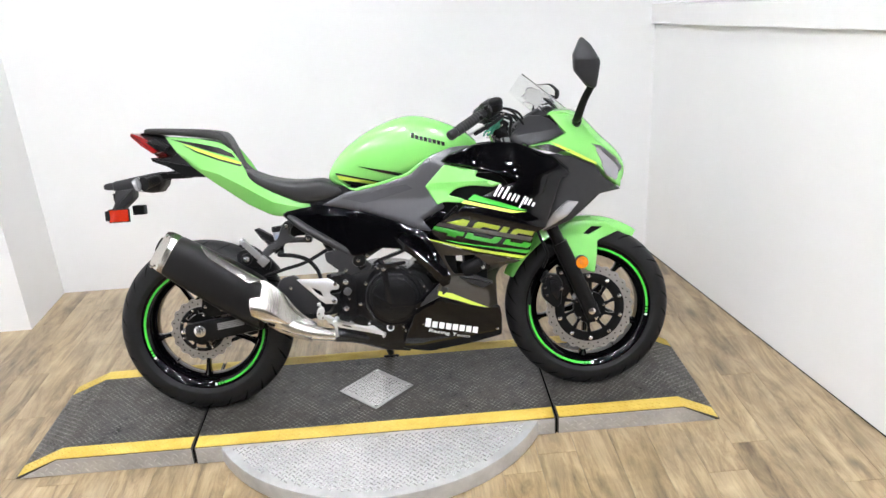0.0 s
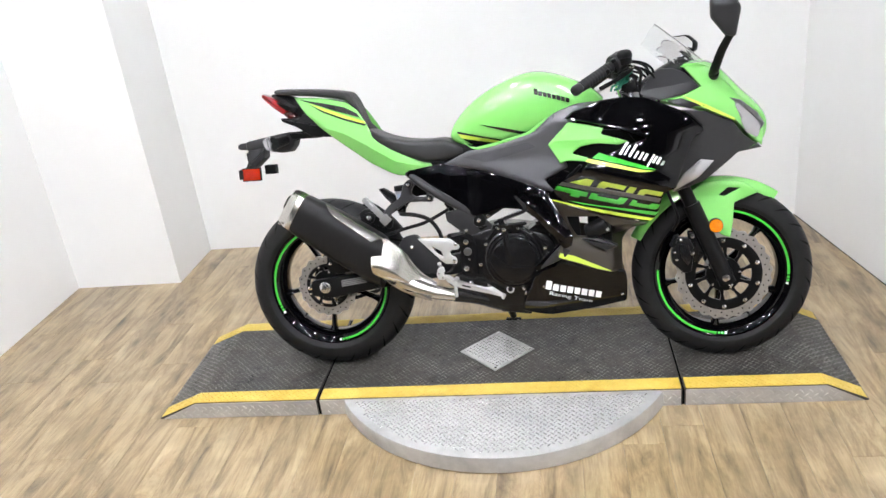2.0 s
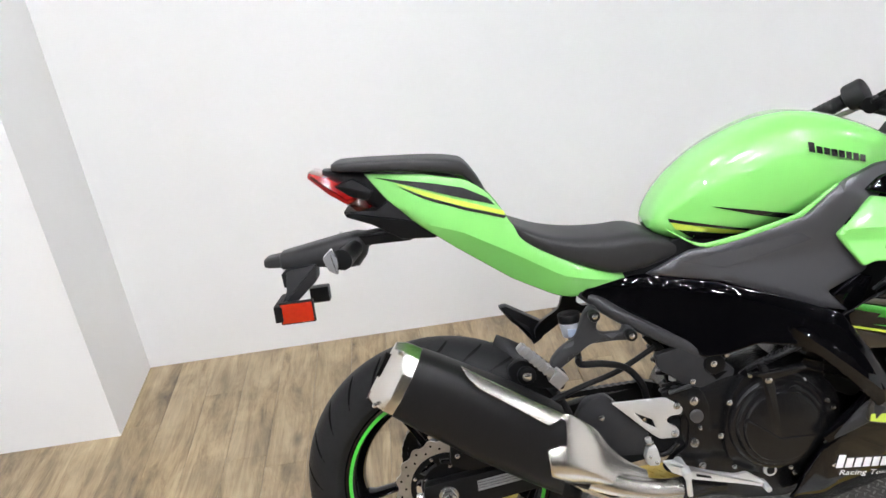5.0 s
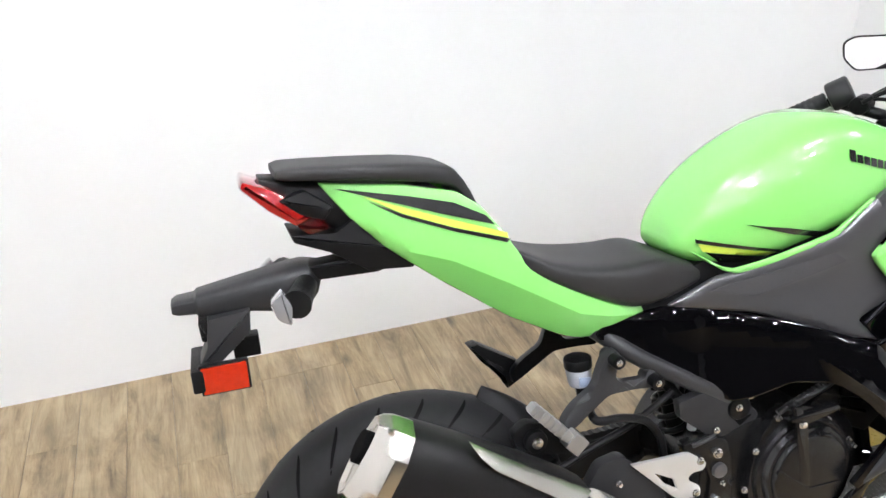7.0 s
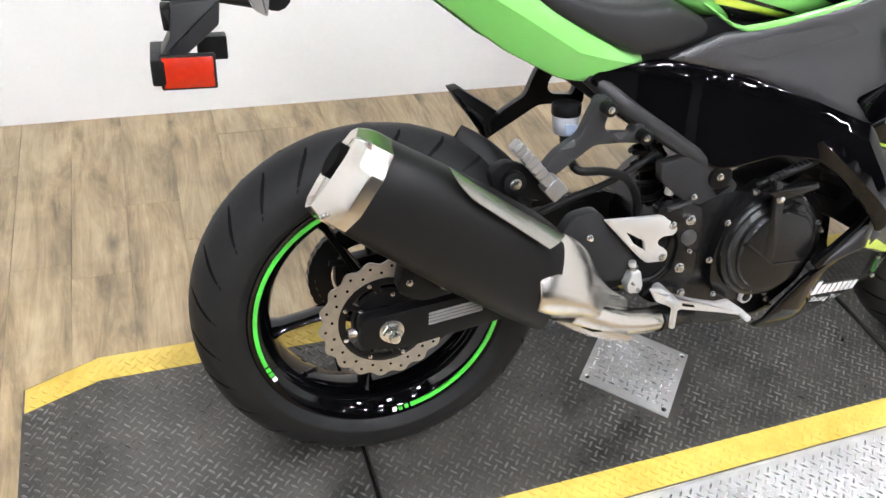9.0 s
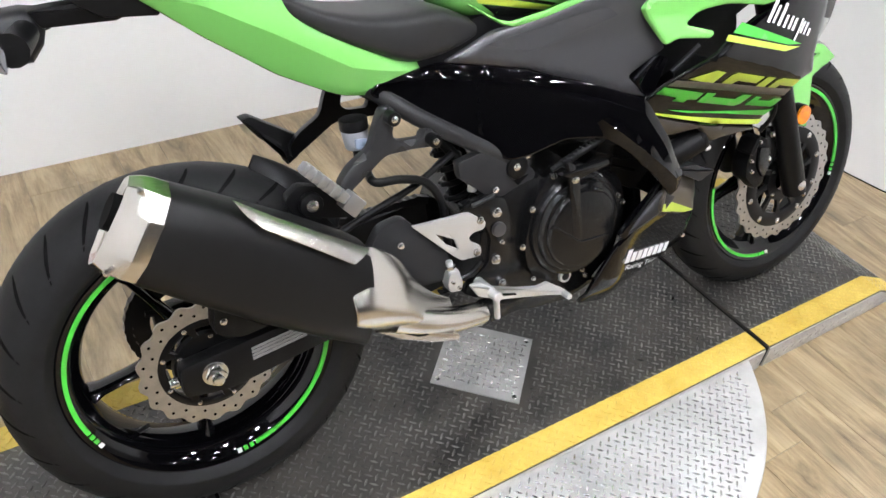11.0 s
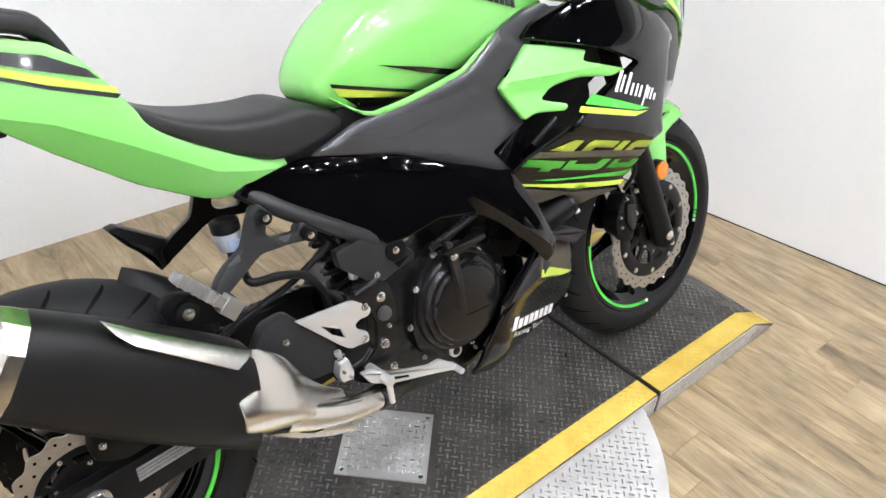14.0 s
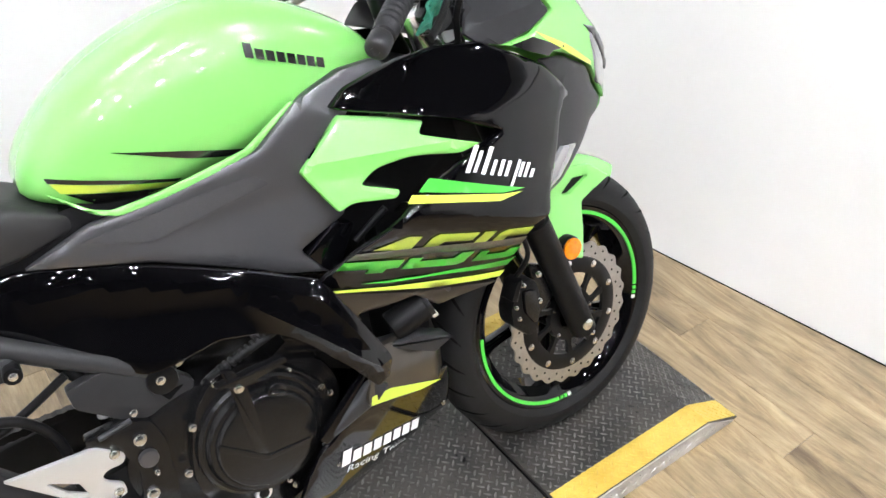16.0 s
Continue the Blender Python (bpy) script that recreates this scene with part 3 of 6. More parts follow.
def bolt(p, r, parent, h=0.006, mat_=None, name="bolt"):
    """A hex-socket bolt whose head faces the machine's right side."""
    bm = bmesh.new()
    x, y, z = p
    r *= 0.72
    cyl(bm, (x, y + 0.004, z), (x, y - h, z), r, n=14, bev=min(0.0012, r * 0.2))
    cyl(bm, (x, y + 0.004, z), (x, y - h * 0.35, z), r * 1.35, n=14, bev=0.0006)
    cyl(bm, (x, y - h * 0.9, z), (x, y - h - 0.0004, z), r * 0.5, r * 0.42, n=6)
    return part(name, bm, mat_ or CHROME, parent)


def wheel(name, cx, cz, R, W, rim_w, disc_r, disc_y, arcs, label):
    c = (cx, 0.0, cz)
    hw = rim_w / 2
    # rim barrel with lips
    bm = bmesh.new()
    lathe(bm, [(0.222, -hw), (0.224, -hw - 0.004), (0.220, -hw - 0.007), (0.206, -hw - 0.004), (0.197, -hw + 0.006), (0.188, -hw + 0.016), (0.182, -hw * 0.5), (0.180, 0),
               (0.182, hw * 0.5), (0.188, hw - 0.016), (0.197, hw - 0.006), (0.206, hw + 0.004), (0.220, hw + 0.007), (0.224, hw + 0.004), (0.222, hw), (0.205, hw - 0.012), (0.196, 0), (0.205, -hw + 0.012)], c, 96)
    # hub and five spokes
    lathe(bm, [(0.012, -0.05), (0.040, -0.05), (0.046, -0.044), (0.046, 0.044), (0.040, 0.05), (0.012, 0.05)], c, 32)
    rim = part(name, bm, BLACKG, bike, label, smooth=40)
    for k in range(5):
        bm = bmesh.new()
        a = radians(48 + 72 * k)
        d = Vector((math.cos(a), 0, math.sin(a)))
        t = Vector((-math.sin(a), 0, math.cos(a)))
        loops = []
        for s, wd, dp in ((0.03, 0.030, 0.030), (0.07, 0.017, 0.024), (0.12, 0.012, 0.020), (0.165, 0.014, 0.022), (0.187, 0.026, 0.030)):
            o = Vector(c) + d * s
            loops.append([o + t * (wd / 2 * math.cos(q)) * 1.25 + Vector((0, dp * math.sin(q), 0)) for q in [2 * math.pi * j / 12 for j in range(12)]])
        rings(bm, loops)
        part("spoke", bm, BLACKG, rim, smooth=40)
    # tyre
    h = R - 0.214
    prof = []
    for k in range(25):
        q = math.pi * (k / 24) - math.pi / 2
        y = W / 2 * math.sin(q)
        rr = 0.214 + h * (abs(math.cos(q)) ** 0.62)
        prof.append((rr, y))
    prof[0] = (0.214, -hw + 0.001)
    prof[-1] = (0.214, hw - 0.001)
    prof.insert(1, (0.222, -hw - 0.004))
    prof.insert(2, (0.235, -W / 2 * 0.985))
    prof.insert(-1, (0.235, W / 2 * 0.985))
    prof.insert(-1, (0.222, hw + 0.004))
    bm = bmesh.new()
    lathe(bm, prof, c, 120)
    tyre = part("tyre", bm, RUBBER, rim, "black road tyre with curved tread grooves", smooth=50)
    # tread grooves: thin near-black strips laid on the crown for the cuts' shade
    bm = bmesh.new()
    vs = []
    for sgn in (-1, 1):
        for k in range(26):
            a0 = 2 * math.pi * (k + (0.5 if sgn > 0 else 0)) / 26
            pts = []
            for s in range(6):
                q = sgn * (0.22 + 0.92 * s / 5)
                aa = a0 + 0.15 * (s / 5) ** 1.4
                pts.append((q, aa))
            prev = None
            for s, (q, aa) in enumerate(pts):
                wd = 0.0042 * math.sin(math.pi * (s + 0.6) / 6.2) / R
                rr = 0.214 + h * (abs(math.cos(q)) ** 0.62) + 0.0006
                y = W / 2 * math.sin(q)
                pr = [bm.verts.new((cx + rr * math.cos(aa + e), y, cz + rr * math.sin(aa + e))) for e in (-wd, wd)]
                if prev:
                    bm.faces.new((prev[0], prev[1], pr[1], pr[0]))
                prev = pr
    tagged(part("tread_groove", bm, DARKGAP, tyre), "curved tread grooves", kind="stuff")
    # coloured rim stripe, in arcs on both faces
    for a0, a1 in arcs:
        for sgn in (-1, 1):
            bm = bmesh.new()
            n = 40
            loops = []
            for k in range(n + 1):
                a = radians(a0 + (a1 - a0) * k / n)
                loops.append([(cx + r * math.cos(a), sgn * (hw + yy), cz + r * math.sin(a)) for r, yy in ((0.2055, 0.0015), (0.2055, 0.0069), (0.2125, 0.0076), (0.2125, 0.0020))])
            rings(bm, loops)
            part("rim_stripe", bm, DGREEN, rim, "bright green rim tape")
            if sgn < 0:
                for q in range(3):
                    bm = bmesh.new()
                    b0 = a1 + 1.2 + q * 3.0 if a1 > 150 else a0 - 3.2 - q * 3.0
                    loops = []
                    for k in range(4):
                        a = radians(b0 + 2.0 * k / 3)
                        loops.append([(cx + r * math.cos(a), -(hw + yy), cz + r * math.sin(a)) for r, yy in ((0.2055, 0.0015), (0.2055, 0.0069), (0.2125, 0.0076), (0.2125, 0.0020))])
                    rings(bm, loops)
                    part("rim_stripe", bm, WHITE if q == 2 else DGREEN, rim, "small dash of rim tape")
    # petal brake rotor with holes
    n = 180
    outer, inner = [], []
    pet = 24 if disc_r > 0.13 else 18
    for k in range(n):
        a = 2 * math.pi * k / n
        outer.append((disc_r - 0.0035 + 0.0035 * math.sin(pet * a), a))
        inner.append((disc_r - 0.034 + 0.0025 * math.sin(pet / 2 * a), a))
    bm = bmesh.new()
    rings(bm, [[(cx + r * math.cos(a), disc_y + t, cz + r * math.sin(a)) for (r, a), t in ((outer[k], -0.0022), (outer[k], 0.0022), (inner[k], 0.0022), (inner[k], -0.0022))] for k in range(n)], closed=True)
    rotor = part("brake_disc", bm, DISC, rim, "petal-shaped steel brake disc with drilled holes", smooth=30)
    # near-black plugs for the shade in the drilled holes
    bm = bmesh.new()
    for k in range(pet * 2):
        a = 2 * math.pi * (k + 0.5) / (pet * 2)
        rr = disc_r - 0.011 - 0.011 * (k % 2)
        cyl(bm, (cx + rr * math.cos(a), disc_y - 0.0026, cz + rr * math.sin(a)), (cx + rr * math.cos(a), disc_y + 0.0026, cz + rr * math.sin(a)), 0.0026, n=8)
    tagged(part("drilled_hole", bm, DARKGAP, rotor), "small drilled holes", kind="stuff")
    # carrier with its arms
    bm = bmesh.new()
    lathe(bm, [(0.030, disc_y - 0.006), (0.056, disc_y - 0.006), (0.058, disc_y + 0.004), (0.030, disc_y + 0.004)], c, 40)
    ri = disc_r - 0.032
    rw = 0.034 if disc_r > 0.13 else 0.012
    lathe(bm, [(ri - rw, disc_y - 0.0035), (ri - rw + 0.003, disc_y - 0.005), (ri - 0.006, disc_y - 0.005), (ri, disc_y - 0.003), (ri, disc_y + 0.003), (ri - rw, disc_y + 0.003)], c, 60)
    car = part("disc_carrier", bm, FRAME, rim, "black brake disc carrier")
    m = 5 if disc_r > 0.13 else 4
    for k in range(m * 2):
        bm = bmesh.new()
        a = 2 * math.pi * (k + 0.25) / (m * 2)
        d = Vector((math.cos(a), 0, math.sin(a)))
        t = Vector((-math.sin(a), 0, math.cos(a)))
        loops = []
        for s, wd in ((0.05, 0.008), ((0.05 + ri - rw) / 2, 0.0042), (ri - rw + 0.004, 0.008)):
            o = Vector(c) + d * s + t * (s - 0.05) * 0.25
            loops.append([o + t * (wd * e) + Vector((0, disc_y + f, 0)) for e, f in ((-1, -0.005), (1, -0.005), (1, 0.003), (-1, 0.003))])
        rings(bm, loops)
        part("carrier_arm", bm, FRAME, car)
    for k in range(m * 2):
        a = 2 * math.pi * (k + 0.5) / (m * 2)
        rb = ri - min(rw, 0.020) * 0.55
        bolt((cx + rb * math.cos(a), disc_y - 0.004, cz + rb * math.sin(a)), 0.0078 if m == 5 else 0.0045, rim, 0.003)
    for k in range(5):
        a = 2 * math.pi * (k + 0.1) / 5
        bolt((cx + 0.05 * math.cos(a), disc_y - 0.006, cz + 0.05 * math.sin(a)), 0.0045, rim, 0.004)
    return rim


def valve(rim, cx, cz, angle):
    """A short tyre valve standing inwards from the rim."""
    a = radians(angle)
    bm = bmesh.new()
    cyl(bm, (cx + 0.188 * math.cos(a), -0.010, cz + 0.188 * math.sin(a)), (cx + 0.158 * math.cos(a), -0.030, cz + 0.158 * math.sin(a)), 0.0042, n=12, bev=0.001)
    part("valve", bm, FRAME, rim, "black tyre valve")


rear = wheel("rear_wheel", 0.0, 0.306, 0.306, 0.150, 0.108, 0.112, -0.078, ((104, 200), (-76, 22)), "gloss black five-spoke rear wheel")
front = wheel("front_wheel", 1.364, 0.293, 0.293, 0.114, 0.084, 0.155, -0.066, ((-4, 82), (176, 264)), "gloss black five-spoke front wheel")
valve(rear, 0.0, 0.306, 226)
valve(front, 1.364, 0.293, 300)
# ---------------------------------------------------------------- bodywork
def spline_rows(rows, sub=4):
    """Rows of numbers, thickened along a smooth curve."""
    R = [np.array(r, float) for r in rows]
    out = []
    for i in range(len(R) - 1):
        p0, p1, p2, p3 = R[max(i - 1, 0)], R[i], R[i + 1], R[min(i + 2, len(R) - 1)]
        for k in range(sub):
            t = k / sub
            out.append(0.5 * (2 * p1 + (p2 - p0) * t + (2 * p0 - 5 * p1 + 4 * p2 - p3) * t * t + (3 * p1 - p0 - 3 * p2 + p3) * t ** 3))
    out.append(R[-1])
    return out


def loft(bm, rows, n=32, px=0.8, pz=0.8, sub=4, y=0.0):
    """A body through oval cuts: each row is x, lowest z, highest z, half width."""
    loops = []
    for x, zb, zt, hw in spline_rows(rows, sub):
        lp = []
        for j in range(n):
            a = 2 * math.pi * j / n
            c, s = math.cos(a), math.sin(a)
            lp.append((x, y + hw * math.copysign(abs(c) ** px, c), (zb + zt) / 2 + (zt - zb) / 2 * math.copysign(abs(s) ** pz, s)))
        loops.append(lp)
    rings(bm, loops)


def panel(name, pts, vf, material, label="", r=0.008, left=True, parent=None, smooth=48, **kw):
    """A moulded panel on the right side, and its twin on the left. Returns the right one."""
    ol = rounded(pts, r, 3)
    made = None
    for mirrored in ((False, True) if left else (False,)):
        bm = bmesh.new()
        sheet(bm, ol, vf, **kw)
        ob = part(name, bm, material, parent or bike, label, smooth=smooth, mirror=mirrored)
        made = made or ob
    return made


def decal(name, pts, vf, material, parent, label="", lift=0.0016, r=0.0, res=0.012):
    bm = bmesh.new()
    ol = rounded(pts, r, 2) if r else pts
    sheet(bm, ol, lambda u, w: vf(u, w) - lift, thick=0.0006, res=res, roll=0)
    return part(name, bm, material, parent, label, smooth=60)


def side_in(u, w):
    """How far the flank tucks in below its shoulder: steep behind the numerals, nearly upright under the lower line."""
    low = 0.612 - 0.29 * (u - 0.80)
    return 0.66 * min(0.10, max(0.0, low + 0.10 - w)) + 0.14 * max(0.0, low - w) - 0.009 * ease((low + 0.15 - w) / 0.05)


def v_side(u, w):
    return 0.35 * max(0, 0.98 - u) * ease((w - 0.78) / 0.06) - 0.225 + 1.0 * max(0, u - 1.06) ** 2 + side_in(u, w) + 0.45 * max(0, w - 0.80) + 0.10 * max(0, w - 0.70)


def v_low(u, w):
    """Lower fairing: flared at the rear, running in towards the front wheel; a facet leans in above its fold."""
    lower = -0.212 + 0.47 * max(0, u - 0.83) + 0.8 * max(0, u - 1.005) + 0.62 * max(0, w - 0.425 + 0.38 * (u - 0.90))
    upper = -0.225 + side_in(u, w)
    return lower + (upper - lower) * ease((w - 0.44) / 0.05)


def v_belly(u, w):
    return -0.193 + 0.32 * max(0, u - 0.77) + 0.22 * max(0, 0.36 - w) + 0.50 * max(0, 0.235 - w) + 0.12 * max(0, 0.75 - u)


def ease(a):
    a = min(1.0, max(0.0, a))
    return a * a * (3 - 2 * a)


LIP_FOLD = [(0.400, 0.698), (0.525, 0.676), (0.600, 0.660), (0.700, 0.630), (0.790, 0.592)]
FIN_FOLD = [(0.790, 0.590), (0.826, 0.534), (0.860, 0.464), (0.862, 0.434)]

FIN_RIB = [(0.686, 0.616), (0.718, 0.586), (0.762, 0.549), (0.809, 0.506), (0.855, 0.462)]


def v_arm(u, w):
    """Frame cover: an upper band leaning back, a hollow flank below its fold, a folded fin flaring out ahead."""
    fold = np.interp(u, [p[0] for p in LIP_FOLD], [p[1] for p in LIP_FOLD])
    d = max(0.0, fold - w) * ease((0.76 - u) / 0.08)
    hollow = 0.30 * max(0.0, w - fold) - 0.05 * d + 0.0015 * math.sin(math.pi * min(1.0, d / 0.10)) * ease((u - 0.38) / 0.10)
    edge = np.interp(w, [p[1] for p in FIN_FOLD[::-1]], [p[0] for p in FIN_FOLD[::-1]])
    fin = 0.40 * max(0.0, u - edge)
    rib = np.interp(u, [p[0] for p in FIN_RIB], [p[1] for p in FIN_RIB])
    fin -= 0.007 * max(0.0, 1 - abs(w - rib) / 0.018) * ease((u - 0.68) / 0.08)
    return float(hollow + fin - min(0.212, 0.086 + 0.016 * ease((u - 0.40) / 0.10) + 0.33 * max(0, u - 0.52) + 0.05 * max(0, 0.62 - w)))


def v_grey(u, w):
    end = max(0.0, 0.54 * (u - 0.819) + 0.84 * (w - 0.862))
    return -(0.094 + 0.13 * (u - 0.5)) - 0.10 * max(0, 0.72 - w) + 0.35 * end


def v_green(u, w):
    return -(0.150 + 0.33 * max(0, u - 0.82)) - 0.25 * max(0, 0.745 - w) + 0.28 * max(0, w - 0.77)


TAIL_FOLD = [(-0.02, 0.910), (0.035, 0.864), (0.100, 0.842), (0.186, 0.796), (0.290, 0.735), (0.400, 0.708), (0.450, 0.705)]


def v_tail(u, w):
    """Flank of the tail: leaning in at the top, folded inwards below a crease that runs down ahead."""
    base = -0.096 + 0.45 * max(0, 0.25 - u) ** 2
    mid = 0.98 - 0.55 * max(0, u + 0.08)
    crease = np.interp(u, [p[0] for p in TAIL_FOLD], [p[1] for p in TAIL_FOLD])
    return float(base + 0.28 * max(0, u - 0.34) + 0.50 * max(0, crease - w) + 0.04 * max(0, w - crease) + 0.10 * max(0, w - mid + 0.03))


def v_nose(u, w):
    return -0.168 + 1.2 * max(0, u - 1.17) ** 2 + 0.35 * max(0, w - 0.85) + 0.2 * max(0, 0.66 - w)


# fuel tank: rows of x, lowest z, highest z, half width
TANK = [(0.480, 0.796, 0.818, 0.044), (0.490, 0.785, 0.842, 0.062), (0.512, 0.774, 0.872, 0.080), (0.548, 0.762, 0.907, 0.096), (0.598, 0.756, 0.942, 0.108), (0.660, 0.758, 0.973, 0.116),
        (0.725, 0.772, 0.995, 0.121), (0.780, 0.785, 1.001, 0.122), (0.840, 0.798, 0.990, 0.120), (0.900, 0.816, 0.967, 0.112), (0.955, 0.836, 0.938, 0.098), (0.995, 0.855, 0.903, 0.075)]
bm = bmesh.new()
loft(bm, TANK, n=56, px=0.60, pz=0.80, sub=5)
tank = part("fuel_tank", bm, GREEN, bike, "bright green glossy fuel tank", smooth=60)


def v_tank(u, w):
    """The tank's right flank."""
    zb, zt, hw = (np.interp(u, [r[0] for r in TANK], [r[k] for r in TANK]) for k in (1, 2, 3))
    s = min(0.999, max(-0.999, (w - (zb + zt) / 2) / max(0.004, (zt - zb) / 2)))
    sn = abs(s) ** (1 / 0.80)
    return -hw * max(0.0, math.sqrt(max(0, 1 - sn * sn))) ** 0.60 - 0.0014


decal("stripe", [(0.585, 0.840), (0.669, 0.823), (0.772, 0.797), (0.758, 0.789), (0.675, 0.811)], v_tank, BLACKD, tank, "black wedge stripe")
decal("stripe", [(0.508, 0.821), (0.568, 0.807), (0.668, 0.782), (0.660, 0.779), (0.568, 0.801), (0.510, 0.814)], v_tank, BLACKD, tank, "thin black stripe")
decal("stripe", [(0.512, 0.813), (0.568, 0.800), (0.659, 0.778), (0.648, 0.773), (0.568, 0.789), (0.521, 0.798)], v_tank, YELLOW, tank, "lime-yellow stripe")
decal("stripe", [(0.526, 0.796), (0.568, 0.788), (0.646, 0.772), (0.618, 0.767), (0.588, 0.766), (0.558, 0.772)], v_tank, BLACKD, tank, "black wedge stripe")

LIP = [(0.496, 0.806), (0.506, 0.796), (0.533, 0.776), (0.555, 0.762), (0.577, 0.756), (0.637, 0.767), (0.707, 0.784), (0.757, 0.798), (0.797, 0.829), (0.830, 0.854)]
panel("tank_rim", [(u, w, 0.006) for u, w in LIP] + [(u - 0.006, w + 0.009 * min(1.0, (0.86 - u) / 0.12, 0.4 + (u - 0.49) / 0.04), 0.004) for u, w in LIP[::-1]],
      lambda u, w: -float(np.interp(u, [0.478, 0.512, 0.548, 0.600, 0.660, 0.740, 0.83], [0.044, 0.076, 0.094, 0.107, 0.115, 0.1215, 0.128])) - 0.002, GREEN, "bright green lower tank edge", res=0.010, roll=0.003, parent=tank)


def letter_row(name, u0, w0, u1, w1, h, count, vf, material, parent, slant=0.0, gap=0.22, label=""):
    """A maker's mark as a plain row of blocks."""
    du, dw = (u1 - u0) / count, (w1 - w0) / count
    for k in range(count):
        a, b = k, k + 1 - gap
        hh = h * (1.0 if k == 0 else 0.72)
        p = [(u0 + du * a, w0 + dw * a), (u0 + du * b, w0 + dw * b), (u0 + du * b + slant * hh, w0 + dw * b + hh), (u0 + du * a + slant * hh, w0 + dw * a + hh)]
        decal(name, p, vf, material, parent, label, lift=0.0024)


letter_row("maker_mark", 0.775, 0.924, 0.890, 0.888, 0.019, 8, v_tank, BLACKD, tank, label="block of a black maker's mark")

# grey covers below the tank
cover = panel("tank_cover", [(0.455, 0.715, 0.004), (0.540, 0.754), (0.580, 0.758, 0.02), (0.640, 0.771), (0.767, 0.803), (0.833, 0.860, 0.02), (0.905, 0.884), (0.965, 0.888), (0.998, 0.868), (0.905, 0.832, 0.02),
                             (0.836, 0.757), (0.874, 0.684), (0.795, 0.645), (0.840, 0.602), (0.770, 0.618), (0.700, 0.648), (0.600, 0.685)], v_grey, GREYP, "dark grey satin tank cover", res=0.016, roll=0.007, creases=([(0.822, 0.860), (0.876, 0.8255)],), smooth=24)
decal("knee_pad", [(0.522, 0.735), (0.600, 0.714), (0.628, 0.718), (0.772, 0.754), (0.748, 0.771), (0.700, 0.764)], v_grey, GREYQ, cover, "fine-grained dark knee pad", r=0.006, lift=0.0022)

# seats
bm = bmesh.new()
loft(bm, [(0.196, 0.835, 0.852, 0.060), (0.215, 0.812, 0.842, 0.078), (0.260, 0.782, 0.822, 0.094), (0.320, 0.750, 0.808, 0.100), (0.390, 0.722, 0.802, 0.098), (0.445, 0.722, 0.803, 0.092), (0.480, 0.728, 0.792, 0.084), (0.512, 0.737, 0.776, 0.076), (0.536, 0.744, 0.765, 0.066), (0.549, 0.749, 0.758, 0.055)], n=44, px=0.32, pz=0.5, sub=4)
seat = part("rider_seat", bm, VINYL, bike, "black textured vinyl rider seat", smooth=50)
bm = bmesh.new()
loft(bm, [(-0.150, 0.998, 1.006, 0.052), (-0.136, 0.992, 1.013, 0.064), (-0.040, 0.982, 1.007, 0.070), (0.050, 0.968, 0.999, 0.072), (0.100, 0.957, 0.990, 0.070), (0.122, 0.944, 0.980, 0.067), (0.146, 0.908, 0.944, 0.054), (0.168, 0.868, 0.892, 0.044), (0.186, 0.845, 0.853, 0.038)], n=40, px=0.36, pz=0.42, sub=2)
part("passenger_seat", bm, VINYL, bike, "black vinyl passenger seat with a steep front", smooth=50)
# tail
bm = bmesh.new()
loft(bm, [(-0.172, 0.982, 0.999, 0.030), (-0.130, 0.946, 0.994, 0.040), (-0.085, 0.912, 0.982, 0.040), (0.0, 0.868, 0.968, 0.050), (0.10, 0.826, 0.950, 0.060), (0.20, 0.778, 0.850, 0.066), (0.30, 0.725, 0.780, 0.070), (0.42, 0.700, 0.730, 0.065)], n=28, px=0.5, pz=0.5, sub=3)
part("tail_core", bm, BLACKM, bike, "black plastic under-tail", smooth=45)
tail = panel("tail_cowl", [(-0.088, 0.982, 0.004), (0.036, 0.967), (0.118, 0.947), (0.152, 0.922), (0.182, 0.879), (0.204, 0.840, 0.02), (0.239, 0.801), (0.314, 0.757, 0.03), (0.371, 0.731), (0.458, 0.722, 0.004), (0.452, 0.704), (0.398, 0.692, 0.02),
                           (0.328, 0.682), (0.279, 0.686, 0.02), (0.190, 0.730), (0.095, 0.797), (0.003, 0.871), (-0.049, 0.927)], v_tail, GREEN, "bright green tail fairing", res=0.012, roll=0.006, creases=(TAIL_FOLD[1:],), smooth=24)
decal("stripe", [(-0.066, 0.972), (0.043, 0.949), (0.110, 0.932), (0.156, 0.908), (0.169, 0.892), (0.089, 0.917), (0.005, 0.947)], v_tail, BLACKD, tail, "black wedge stripe")
decal("stripe", [(-0.025, 0.956), (0.089, 0.912), (0.186, 0.878), (0.186, 0.870), (0.107, 0.894), (0.031, 0.924)], v_tail, YELLOW, tail, "lime-yellow stripe", lift=0.0022)
decal("stripe", [(-0.020, 0.949), (0.031, 0.923), (0.107, 0.893), (0.190, 0.868), (0.184, 0.863), (0.105, 0.888), (0.028, 0.919)], v_tail, BLACKD, tail, "thin black stripe")

# tail lamp
bm = bmesh.new()
slab(bm, rounded([(-0.198, 1.002), (-0.203, 0.989), (-0.165, 0.950), (-0.128, 0.922), (-0.098, 0.936), (-0.120, 0.958), (-0.160, 0.986)], 0.005), -0.056, 0.056, 0.010)
lamp = part("tail_lamp", bm, TAILRED, bike, "red tail lamp with a darker lower lens", smooth=40)
bm = bmesh.new()
slab(bm, rounded([(-0.128, 0.923), (-0.110, 0.906), (-0.078, 0.912), (-0.097, 0.937)], 0.004), -0.050, 0.050, 0.006)
part("lower_lens", bm, DARKRED, lamp, "dark red lower lens", smooth=40)
